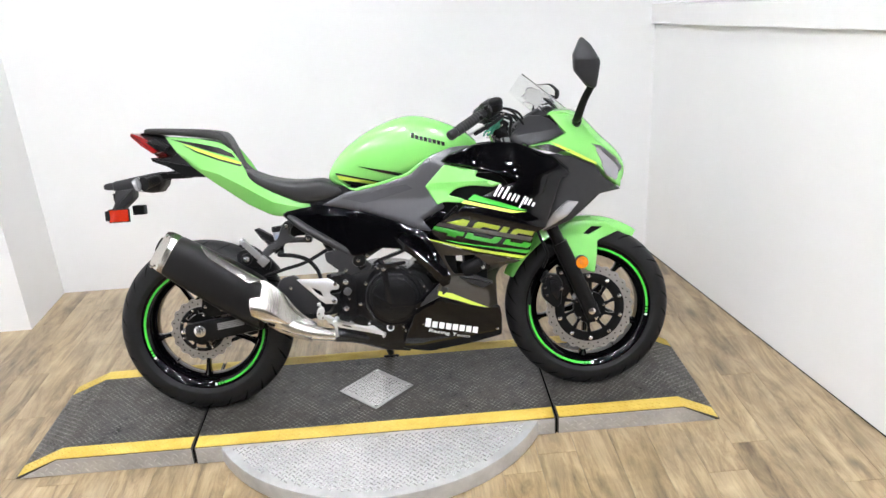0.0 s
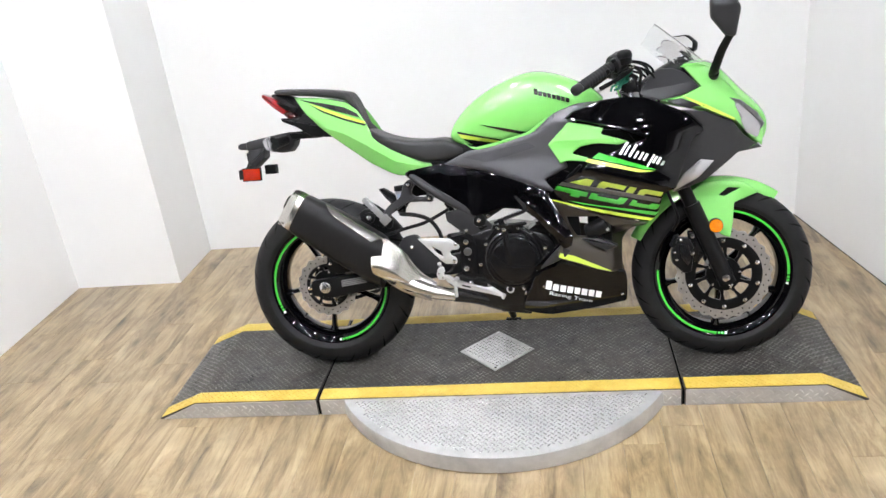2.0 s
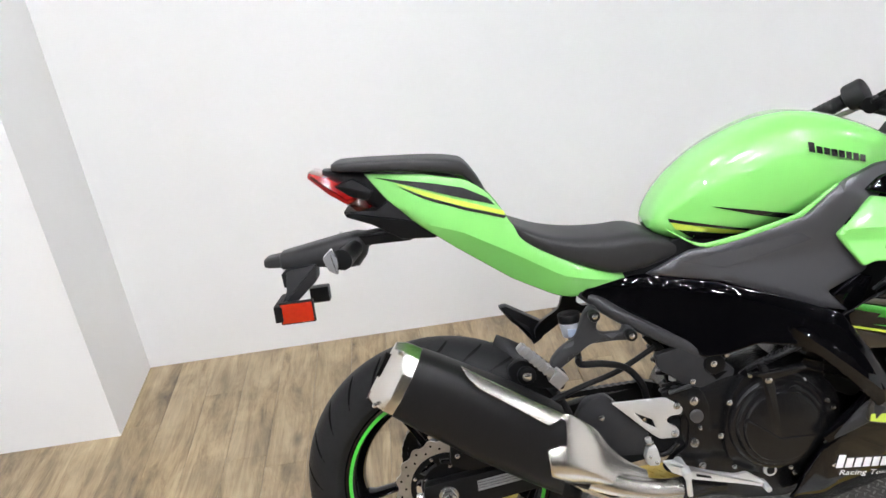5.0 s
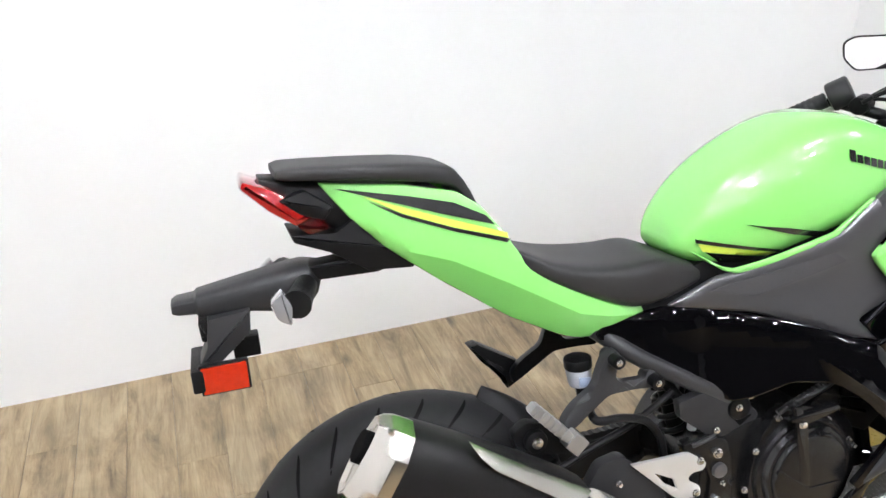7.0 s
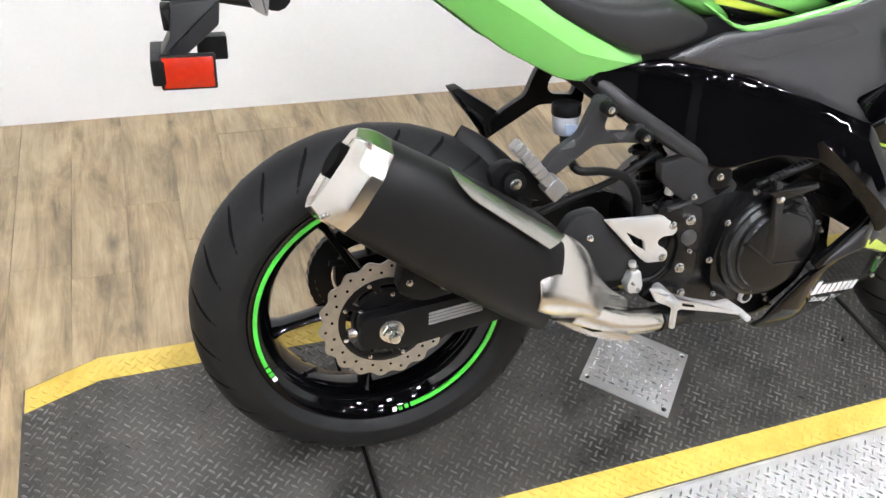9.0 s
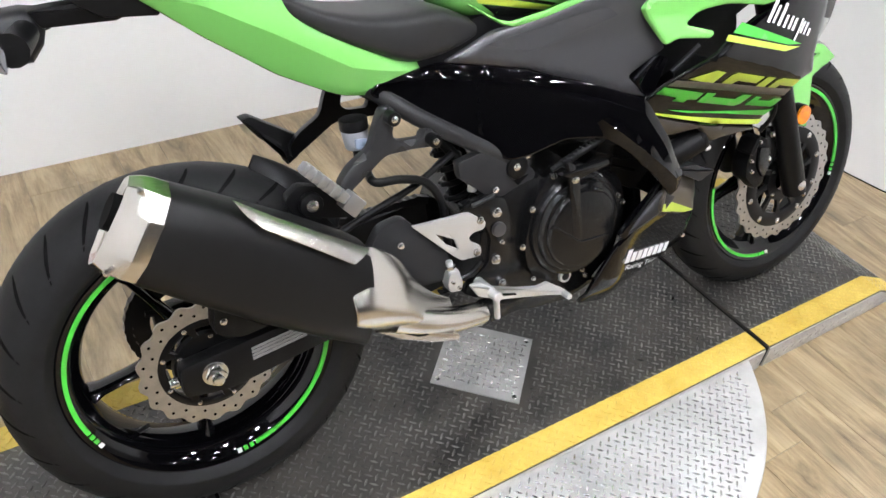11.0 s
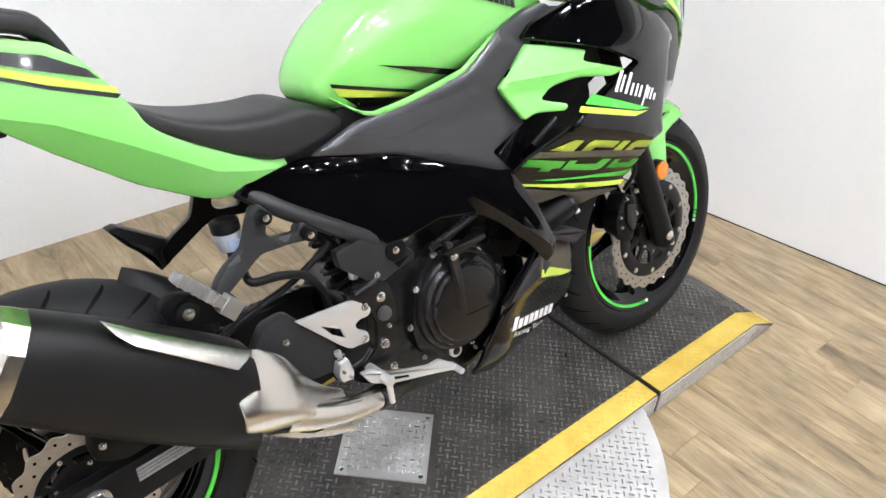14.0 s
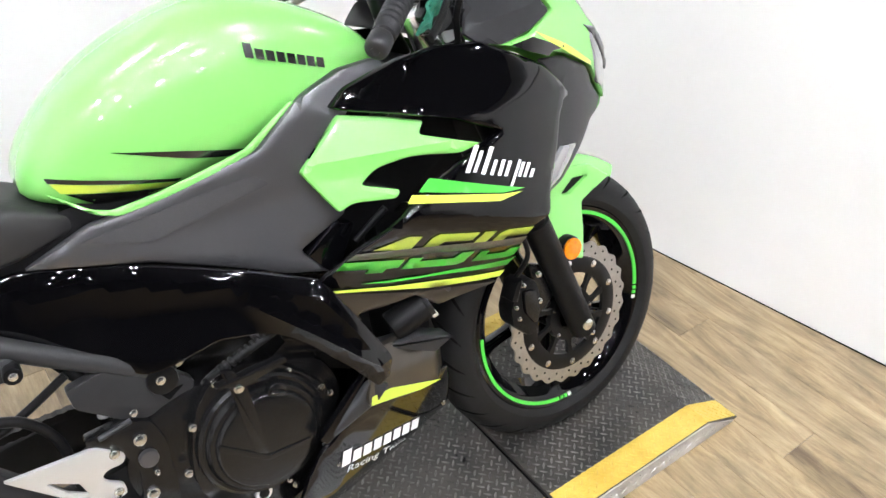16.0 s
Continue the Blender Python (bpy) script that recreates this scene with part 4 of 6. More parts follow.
bm = bmesh.new()
slab(bm, rounded([(-0.150, 0.966), (-0.120, 0.940), (-0.086, 0.928), (-0.070, 0.946), (-0.110, 0.976)], 0.003), -0.058, 0.058, 0.004)
part("lamp_surround", bm, BLACKM, lamp, "black lamp surround")
bm = bmesh.new()
slab(bm, rounded([(-0.139, 0.911), (-0.134, 0.898), (-0.083, 0.876), (-0.026, 0.838), (0.045, 0.832), (0.060, 0.862), (-0.040, 0.925), (-0.071, 0.906)], 0.004), -0.054, 0.054, 0.005)
part("tail_lower", bm, BLACKM, bike, "black under-tail with a pointed lip")

# the tail kicks out a little towards the far side, away from the stand's lean
for ob in list(bike.children):
    if ob.name.split(".")[0] in ("passenger_seat", "tail_core", "tail_cowl", "tail_lamp", "tail_lower"):
        for q in (ob, *ob.children):
            for v in q.data.vertices:
                d = min(1.0, max(0.0, (0.32 - v.co.x) / 0.25))
                v.co.y += 0.040 * d * d * (3 - 2 * d)

# number plate holder: blunt body, thin arm to the tail, wedge down to the plate
bm = bmesh.new()
loft(bm, [(-0.334, 0.821, 0.838, 0.022), (-0.326, 0.818, 0.842, 0.026), (-0.300, 0.816, 0.844, 0.028), (-0.296, 0.812, 0.848, 0.032), (-0.220, 0.808, 0.860, 0.038), (-0.165, 0.798, 0.868, 0.044), (-0.134, 0.800, 0.871, 0.044), (-0.116, 0.820, 0.868, 0.036), (-0.108, 0.842, 0.866, 0.028)], n=20, px=0.5, pz=0.5, sub=1, y=0.016)
holder = part("plate_holder", bm, FADED, bike, "black plastic number plate holder", smooth=30)
bm = bmesh.new()
slab(bm, rounded([(-0.118, 0.858), (-0.050, 0.862), (0.000, 0.866), (0.035, 0.850), (-0.010, 0.832), (-0.105, 0.834)], 0.004), -0.006, 0.040, 0.003)
part("holder_arm", bm, BLACKM, bike, "thin black holder arm")
bm = bmesh.new()
cyl(bm, (-0.112, 0.01, 0.862), (-0.108, 0.01, 0.838), 0.010, n=14, bev=0.003)
part("holder_pivot", bm, FRAME, bike)
bm = bmesh.new()
slab(bm, rounded([(-0.285, 0.814), (-0.222, 0.820), (-0.226, 0.785), (-0.277, 0.742), (-0.311, 0.738), (-0.292, 0.770)], 0.004), -0.034, 0.026, 0.004)
part("plate_bracket", bm, FADED, bike)
bm = bmesh.new()
slab(bm, rounded([(-0.300, 0.806), (-0.286, 0.806), (-0.284, 0.776), (-0.298, 0.776)], 0.003), -0.020, 0.030, 0.003)
part("plate_light", bm, BLACKM, bike)
bm = bmesh.new()
box(bm, -0.256, -0.214, 0.030, 0.062, 0.722, 0.756, 0.003)
part("plate_backing", bm, BLACKM, bike, "black mounting plate")
bm = bmesh.new()
box(bm, -0.320, -0.300, -0.060, 0.05, 0.712, 0.748, 0.004)
part("plate_arm", bm, BLACKM, bike)
bm = bmesh.new()
box(bm, -0.309, -0.236, -0.056, -0.046, 0.705, 0.753, 0.003)
refl = part("side_reflector", bm, BLACKM, bike, "red side reflector in a black frame")
bm = bmesh.new()
box(bm, -0.3055, -0.2395, -0.0595, -0.054, 0.7085, 0.7495, 0.0015)
part("lens", bm, REDLENS, refl, "red reflector lens")
for sgn in (-1, 1):
    bm = bmesh.new()
    tube(bm, [(-0.135, sgn * 0.035, 0.845), (-0.150, sgn * 0.075, 0.838), (-0.158, sgn * 0.100, 0.836)], 0.017, n=14, r_end=0.022)
    ind = part("rear_indicator", bm, BLACKM, bike, "black indicator with a clear lens")
    bm = bmesh.new()
    slab(bm, rounded([(-0.196, 0.846), (-0.176, 0.862), (-0.164, 0.838), (-0.168, 0.808), (-0.186, 0.818)], 0.006), sgn * 0.082, sgn * 0.112, 0.005)
    part("lens", bm, LAMPGLASS, ind, "clear indicator lens")

# the holder hangs a little further ahead, lower and towards the far side
for ob in list(bike.children):
    if ob.name.split(".")[0] in ("plate_holder", "holder_pivot", "plate_bracket", "plate_light", "plate_backing", "plate_arm", "side_reflector", "rear_indicator"):
        for q in (ob, *ob.children):
            for v in q.data.vertices:
                v.co += Vector((0.010, 0.020, -0.011))

# main side fairing, gloss black
fairing = panel("side_fairing", [(0.868, 0.840, 0.004), (0.896, 0.862), (0.979, 0.889), (1.048, 0.894), (1.124, 0.888), (1.242, 0.833), (1.300, 0.774), (1.263, 0.752), (1.203, 0.602), (1.166, 0.588), (1.148, 0.512), (1.122, 0.493), (0.99, 0.523), (0.90, 0.551), (0.794, 0.588, 0.003),
                                 (0.860, 0.645), (0.943, 0.700), (1.03, 0.735), (1.112, 0.762, 0.003), (1.03, 0.798), (0.95, 0.820), (0.885, 0.834)], v_side, BLACKG, "gloss black side fairing with lime and green graphics", res=0.02, roll=0.007)
for du, hh, ww, dw in ((0.000, 0.036, 0.0075, 0), (0.014, 0.028, 0.0055, 0.002), (0.027, 0.036, 0.0075, 0.000), (0.043, 0.020, 0.0060, 0), (0.057, 0.021, 0.0065, 0), (0.070, 0.020, 0.0065, 0), (0.081, 0.036, 0.0055, -0.016), (0.098, 0.020, 0.0070, 0), (0.110, 0.020, 0.0070, 0), (0.124, 0.012, 0.0080, 0)):
    u0, w0 = 1.032 + du, 0.720 - 0.34 * du + dw
    decal("model_mark", [(u0, w0), (u0 + ww, w0 - 0.36 * ww), (u0 + ww + 0.65 * hh, w0 - 0.36 * ww + hh), (u0 + 0.65 * hh, w0 + hh)], v_side, WHITE, fairing, "slanted stroke of a white model mark", lift=0.0024)
decal("stripe", [(0.971, 0.728), (1.145, 0.664), (1.10, 0.670), (0.950, 0.713)], v_side, DGREEN, fairing, "bright green wedge")
decal("stripe", [(0.938, 0.712), (1.10, 0.668), (1.140, 0.660), (1.09, 0.660), (0.928, 0.703)], v_side, YELLOW, fairing, "lime-yellow stripe")


def figure(shape, material, label, name="numeral", lift=0.0022):
    decal(name, shape, v_side, material, fairing, label, lift=lift)


figure([(0.876, 0.639), (0.929, 0.649), (0.952, 0.642), (0.938, 0.621)], YELLOW, "upper part of the numeral 4")
figure([(0.827, 0.616), (0.836, 0.629), (0.906, 0.609), (0.934, 0.601), (0.928, 0.587), (0.907, 0.591), (0.902, 0.585), (0.874, 0.593), (0.879, 0.600)], DGREEN, "lower part of the numeral 4")
figure([(0.959, 0.617), (0.970, 0.633), (0.981, 0.637), (1.052, 0.618), (1.043, 0.605), (0.994, 0.618), (0.981, 0.611)], YELLOW, "upper part of the numeral 0")
figure([(0.933, 0.581), (0.944, 0.600), (0.965, 0.595), (0.961, 0.588), (1.022, 0.573), (1.034, 0.581), (1.057, 0.576), (1.043, 0.558), (1.030, 0.556)], DGREEN, "lower part of the numeral 0")
figure([(1.048, 0.597), (1.062, 0.616), (1.083, 0.611), (1.070, 0.591)], YELLOW, "upper stroke of the numeral 0")
figure([(1.083, 0.589), (1.093, 0.603), (1.106, 0.606), (1.163, 0.592), (1.156, 0.578), (1.110, 0.590), (1.103, 0.584)], YELLOW, "upper part of the numeral 0")
figure([(1.059, 0.553), (1.071, 0.571), (1.086, 0.567), (1.082, 0.560), (1.121, 0.551), (1.131, 0.556), (1.155, 0.550), (1.147, 0.536), (1.138, 0.534)], DGREEN, "lower part of the numeral 0")
figure([(0.839, 0.631), (0.852, 0.641), (0.988, 0.612), (1.158, 0.572), (1.151, 0.558), (0.989, 0.597)], GREYD, "grey band across the numerals", lift=0.0026)
figure([(0.867, 0.577), (0.973, 0.554), (1.143, 0.526), (1.154, 0.528), (1.141, 0.513), (1.025, 0.540), (0.917, 0.562)], DGREEN, "bright green stripe", "stripe")
figure([(0.802, 0.587), (0.917, 0.555), (1.026, 0.529), (1.137, 0.505), (1.126, 0.497), (0.989, 0.526), (0.820, 0.578)], YELLOW, "lime-yellow stripe", "stripe")

# green winglet panel between cover and fairing
panel("air_guide", [(0.880, 0.828, 0.006), (0.94, 0.816), (0.990, 0.802, 0.004), (0.978, 0.785, 0.008), (1.062, 0.758, 0.002), (1.034, 0.748), (0.964, 0.757, 0.02), (0.915, 0.748), (0.886, 0.728, 0.010), (0.940, 0.712), (0.932, 0.701), (0.872, 0.706, 0.012), (0.850, 0.696, 0.006), (0.812, 0.760, 0.005)], v_green, GREEN, "bright green pointed air guide", res=0.012, roll=0.006, creases=([(0.822, 0.770), (1.02, 0.770)], [(0.835, 0.745), (0.905, 0.745)]), smooth=14)

# lower fairing in grey-brown with an opening
hole = rounded([(0.860, 0.524), (0.905, 0.520), (0.962, 0.520), (1.020, 0.472), (0.996, 0.446), (0.892, 0.458), (0.872, 0.490)], 0.004, 3)
lower = panel("lower_fairing", [(0.806, 0.582, 0.003), (0.90, 0.548), (0.99, 0.520), (1.120, 0.490, 0.004), (1.085, 0.462), (1.042, 0.425), (1.038, 0.374), (1.040, 0.322), (0.993, 0.328), (0.930, 0.350), (0.862, 0.382), (0.828, 0.398), (0.832, 0.42), (0.846, 0.45), (0.835, 0.52)], v_low, BRONZE, "grey-brown metallic lower fairing with an opening", holes=(hole,), res=0.016, roll=0.005)
decal("stripe", [(0.836, 0.412), (0.880, 0.398), (1.006, 0.328), (0.950, 0.346), (0.890, 0.374), (0.832, 0.399)], v_low, YELLOW, lower, "lime-yellow wedge")
panel("louvre", [(0.753, 0.350, 0.002), (0.838, 0.435), (0.872, 0.417), (0.850, 0.396), (0.800, 0.372)], lambda u, w: -0.206 + 0.15 * max(0, 0.85 - u), SATIN, "satin black edge of the lower fairing", r=0.004, res=0.02, roll=0.005)
bm = bmesh.new()
slab(bm, rounded([(0.890, 0.452), (0.966, 0.445), (1.024, 0.419), (0.986, 0.404), (0.93, 0.432)], 0.003), -0.158, -0.120, 0.003)
part("fairing_shelf", bm, SATIN, bike, "dark shelf below the opening")
belly = panel("belly_fairing", [(0.700, 0.205, 0.01), (0.715, 0.258), (0.750, 0.338), (0.842, 0.392, 0.004), (0.866, 0.378), (0.93, 0.350), (1.045, 0.326), (1.052, 0.29), (1.050, 0.210), (0.93, 0.192), (0.80, 0.184)], v_belly, BLACKG, "gloss black belly fairing", res=0.018, roll=0.006)
letter_row("maker_mark", 0.781, 0.287, 0.966, 0.233, 0.030, 8, v_belly, WHITE, belly, slant=0.20, label="block of a white maker's mark")
bolt((1.034, v_belly(1.034, 0.24), 0.240), 0.005, belly, 0.003)
bolt((0.777, v_belly(0.777, 0.296), 0.296), 0.004, belly, 0.002)


def words(text, u0, w0, u1, w1, h, vf, material, parent, label):
    """Lettering with the built-in font, laid on the panel."""
    cu = bpy.data.curves.new("lettering", "FONT")
    cu.body, cu.size, cu.shear, cu.resolution_u = text, 1.0, 0.25, 2
    tmp = new("lettering_source", cu)
    bpy.context.view_layer.update()
    me = bpy.data.meshes.new_from_object(tmp.evaluated_get(bpy.context.evaluated_depsgraph_get()))
    bpy.data.objects.remove(tmp)
    xs = [v.co.x for v in me.vertices]
    ys = [v.co.y for v in me.vertices]
    k = 1 / (max(xs) - min(xs))
    for v in me.vertices:
        s, t = (v.co.x - min(xs)) * k, (v.co.y / 0.72) * h
        u, w = u0 + (u1 - u0) * s, w0 + (w1 - w0) * s + t
        v.co = (u, vf(u, w) - 0.0016, w)
    me.materials.clear()
    me.materials.append(material)
    ob = new("lettering", me)
    ob.parent = parent
    ob["label"] = label
    return ob


words("Racing Team", 0.792, 0.266, 0.933, 0.219, 0.013, v_belly, WHITE, belly, "white words Racing Team")

# long gloss black side cover over the frame
arm = panel("frame_cover", [(0.330, 0.702), (0.448, 0.716), (0.586, 0.688), (0.702, 0.652), (0.800, 0.614, 0.01), (0.844, 0.536, 0.02), (0.881, 0.466, 0.008), (0.875, 0.434, 0.005), (0.850, 0.426, 0.005), (0.815, 0.470), (0.762, 0.526, 0.02), (0.72, 0.556, 0.02), (0.65, 0.562), (0.585, 0.540), (0.55, 0.536), (0.43, 0.612), (0.318, 0.686)], v_arm, BLACKG, "gloss black frame cover", res=0.014, roll=0.003, r=0.010, creases=(LIP_FOLD + FIN_FOLD[1:], FIN_RIB), smooth=17)


# nose: green upper cowl, dark beak, lamps
nose = panel("upper_cowl", [(1.166, 0.874, 0.002), (1.232, 0.880), (1.250, 0.889), (1.294, 0.908, 0.003), (1.240, 0.976), (1.318, 0.970), (1.376, 0.921), (1.407, 0.880), (1.470, 0.826), (1.504, 0.780), (1.494, 0.708, 0.004), (1.45, 0.742), (1.400, 0.797), (1.300, 0.838), (1.240, 0.852)], v_nose, GREEN, "bright green upper cowl", res=0.016, roll=0.006)
decal("stripe", [(1.182, 0.872), (1.230, 0.876), (1.264, 0.862), (1.310, 0.846), (1.270, 0.848), (1.256, 0.842), (1.210, 0.858)], v_nose, BLACKD, nose, "black wedge stripe")
decal("stripe", [(1.236, 0.884), (1.307, 0.851), (1.398, 0.803), (1.399, 0.795), (1.323, 0.830), (1.262, 0.864)], v_nose, YELLOW, nose, "lime-yellow stripe", lift=0.0022)
bm = bmesh.new()
rows = [(1.247, 0.982), (1.318, 0.970), (1.407, 0.880), (1.470, 0.826), (1.504, 0.780), (1.498, 0.732), (1.45, 0.705)]
loops = []
for u, w in spline_rows(rows, 4):
    hw = -v_nose(u, w) - 0.004
    top = [(u + 0.035 * (1 - a * a) * min(1.0, hw / 0.1), a * hw, w + 0.012 * (1 - a * a)) for a in [-1 + k / 6 for k in range(13)]]
    loops.append(top + [(x - 0.012, y, z - 0.010) for x, y, z in reversed(top)])
rings(bm, loops)
part("nose_bridge", bm, GREEN, bike, "bright green middle of the nose", smooth=50)
panel("beak", [(1.263, 0.757), (1.298, 0.782), (1.242, 0.838), (1.305, 0.832), (1.392, 0.796), (1.430, 0.748), (1.495, 0.702, 0.003), (1.410, 0.694), (1.300, 0.612), (1.204, 0.582, 0.003), (1.212, 0.62)], lambda u, w: v_nose(u, w) + 0.006, SATIN, "dark grey beak below the headlamp", res=0.018, roll=0.006)
panel("headlamp", [(1.383, 0.867, 0.003), (1.417, 0.857), (1.475, 0.813), (1.499, 0.778), (1.482, 0.742), (1.474, 0.734), (1.436, 0.754), (1.420, 0.786), (1.404, 0.832)], lambda u, w: v_nose(u, w) - 0.003, LAMPGLASS, "clear headlamp glass", r=0.006, res=0.02, roll=0.005)
panel("headlamp_brow", [(1.381, 0.868, 0.002), (1.417, 0.859), (1.477, 0.814), (1.501, 0.779), (1.491, 0.763), (1.470, 0.797), (1.425, 0.836)], lambda u, w: v_nose(u, w) - 0.006, GREYP, "grey brow over the headlamp", r=0.004, res=0.02, roll=0.003)
panel("front_indicator", [(1.196, 0.584), (1.233, 0.643), (1.286, 0.684), (1.330, 0.676), (1.283, 0.627)], lambda u, w: v_nose(u, w) - 0.004, LAMPGLASS, "clear front indicator", r=0.004, res=0.02, roll=0.005)
panel("inner_cowl", [(1.104, 0.900, 0.004), (1.138, 0.948), (1.172, 0.974), (1.216, 0.972), (1.250, 0.955), (1.292, 0.906), (1.23, 0.885), (1.169, 0.874), (1.125, 0.884)], lambda u, w: v_nose(u, w) + 0.003 + 0.5 * max(0, w - 0.912 - 0.1 * (u - 1.15)), SATIN, "dark grey inner cowl panel", res=0.016, roll=0.004, creases=([(1.110, 0.908), (1.290, 0.926)],), smooth=20)

# windscreen
bm = bmesh.new()
loops = []
for k in range(13):
    s = k / 12
    hw = 0.112 * (1 - 0.55 * s ** 2)
    cu, cw = 1.372 - 0.200 * s, 0.946 + 0.176 * s + 0.012 * s * (1 - s)
    lp = []
    for d in (0.0, 0.003):
        row = [(cu - 0.075 * (1 - 0.45 * s) * a * a - d * 0.7, a * hw, cw - 0.060 * a * a * (0.4 + 0.6 * s) - d * 0.7) for a in [-1 + j / 8 for j in range(17)]]
        lp += row if d == 0 else row[::-1]
    loops.append(lp)
rings(bm, loops)
scr = part("windscreen", bm, SCREEN, bike, "clear curved windscreen", smooth=50)
scr.visible_shadow = False
bm = bmesh.new()
loft(bm, [(1.13, 0.905, 0.945, 0.075), (1.19, 0.915, 0.985, 0.085), (1.25, 0.93, 1.005, 0.08), (1.31, 0.93, 0.965, 0.07), (1.38, 0.86, 0.90, 0.05)], n=20, px=0.5, pz=0.5, sub=2)
part("dashboard", bm, BLACKM, bike, "black dashboard binnacle", smooth=40)

# mirrors
bm = bmesh.new()
kite = rounded([(1.337, 1.210), (1.366, 1.180), (1.393, 1.125), (1.378, 1.042), (1.351, 1.048), (1.308, 1.104), (1.307, 1.152)], 0.010, 4)
sheet(bm, kite, lambda u, w: -0.266 + 4.0 * (u - 1.350) ** 2 + 0.42 * max(0, w - 1.136) + 0.16 * max(0, 1.136 - w), thick=0.02, res=0.014, roll=0.008, creases=([(1.300, 1.136), (1.395, 1.136)],))
mir = part("mirror", bm, FADED, bike, "black right mirror housing turned upright")
bm = bmesh.new()
tube(bm, [(1.335, -0.110, 0.942), (1.333, -0.150, 0.958), (1.345, -0.200, 1.008), (1.366, -0.240, 1.056)], 0.016, n=12, flat=0.6, r_end=0.011)
part("mirror_stem", bm, BLACKM, mir)
bm = bmesh.new()
cyl(bm, (1.336, -0.095, 0.936), (1.335, -0.125, 0.948), 0.016, n=16, bev=0.003)
part("mirror_foot", bm, BLACKM, mir)
ML = Matrix.Translation((1.285, 0.335, 1.060)) @ Vector((-0.80, -0.58, 0.02)).to_track_quat("Z", "Y").to_matrix().to_4x4()
sh = rounded([(-0.080, 0.030), (-0.055, 0.043), (0.045, 0.040), (0.085, 0.012), (0.080, -0.020), (0.030, -0.036), (-0.050, -0.040), (-0.078, -0.010)], 0.012, 4)
bm = bmesh.new()
rings(bm, [[ML @ Vector((x * k, y * k, z)) for x, y in sh] for k, z in ((0.55, -0.040), (0.85, -0.028), (1.0, -0.010), (1.0, 0.0), (0.97, 0.003))])
mil = part("mirror", bm, BLACKM, bike, "black left mirror facing the rider")
bm = bmesh.new()
rings(bm, [[ML @ Vector((x * 0.93, y * 0.90, z)) for x, y in sh] for z in (0.001, 0.0042)])
part("mirror_glass", bm, MIRROR, mil, "mirror glass", smooth=0)
bm = bmesh.new()
tube(bm, [(1.350, 0.110, 0.945), (1.330, 0.15, 0.975), (1.315, 0.22, 1.02), (1.30, 0.29, 1.05)], 0.015, n=12, flat=0.6, r_end=0.010)
part("mirror_stem", bm, BLACKM, mil)
# ---------------------------------------------------------------- chassis, engine, exhaust
def plate(name, pts, v0, v1, material, label="", r=0.006, bev=0.003, parent=None, both=False):
    made = None
    for mirrored in ((False, True) if both else (False,)):
        bm = bmesh.new()
        slab(bm, rounded(pts, r, 3), v0, v1, bev)
        ob = part(name, bm, material, parent or bike, label, mirror=mirrored)
        made = made or ob
    return made


def rod(name, pts, r, material, label="", parent=None, n=12, flat=1.0, r_end=None):
    bm = bmesh.new()
    tube(bm, pts, r, n=n, flat=flat, r_end=r_end)
    return part(name, bm, material, parent or bike, label, smooth=50)


def pin(name, p0, p1, r, material, label="", parent=None, bev=0.002, n=24, r1=None):
    bm = bmesh.new()
    cyl(bm, p0, p1, r, r1, n, bev)
    return part(name, bm, material, parent or bike, label)


# dark inner body behind the panels, with black slabs added to darken open recesses
plate("airbox", [(0.30, 0.73), (0.50, 0.77), (0.80, 0.84), (0.98, 0.87), (1.10, 0.86), (1.14, 0.66), (1.05, 0.56), (0.90, 0.56), (0.78, 0.60), (0.62, 0.575), (0.50, 0.600), (0.42, 0.655), (0.34, 0.69)], -0.072, 0.072, BLACKM, "black airbox and wiring cover", r=0.02)
plate("radiator", [(0.93, 0.66), (1.02, 0.64), (1.00, 0.36), (0.93, 0.36)], -0.115, 0.115, BLACKM, "black radiator behind the front wheel", r=0.008)
plate("intake_duct", [(0.80, 0.655), (0.90, 0.80), (1.06, 0.79), (1.10, 0.74), (0.98, 0.66), (0.86, 0.61)], -0.120, -0.09, BLACKM, "black slab filling the intake recess", r=0.01)
plate("intake_lip", [(0.800, 0.640), (0.852, 0.676), (0.880, 0.668), (0.850, 0.610), (0.830, 0.604)], -0.150, -0.12, BLACKG, "gloss black intake lip", r=0.006)
# added black sheet that keeps the lower opening dark
plate("radiator_shroud", [(0.800, 0.560), (0.900, 0.540), (0.905, 0.440), (0.860, 0.400), (0.800, 0.430)], -0.104, -0.090, BLACKM, "black backing plate behind the fairing opening", r=0.01)
plate("cover_lip", [(0.880, 0.446), (0.862, 0.420), (0.820, 0.386), (0.760, 0.352), (0.748, 0.366), (0.796, 0.408), (0.832, 0.440), (0.852, 0.458)], -0.193, -0.182, BLACKG, "gloss black lip below the fin", r=0.004, bev=0.003)
rod("fairing_stay", [(0.868, -0.170, 0.648), (0.915, -0.185, 0.690)], 0.005, FRAME, "thin black fairing stay")

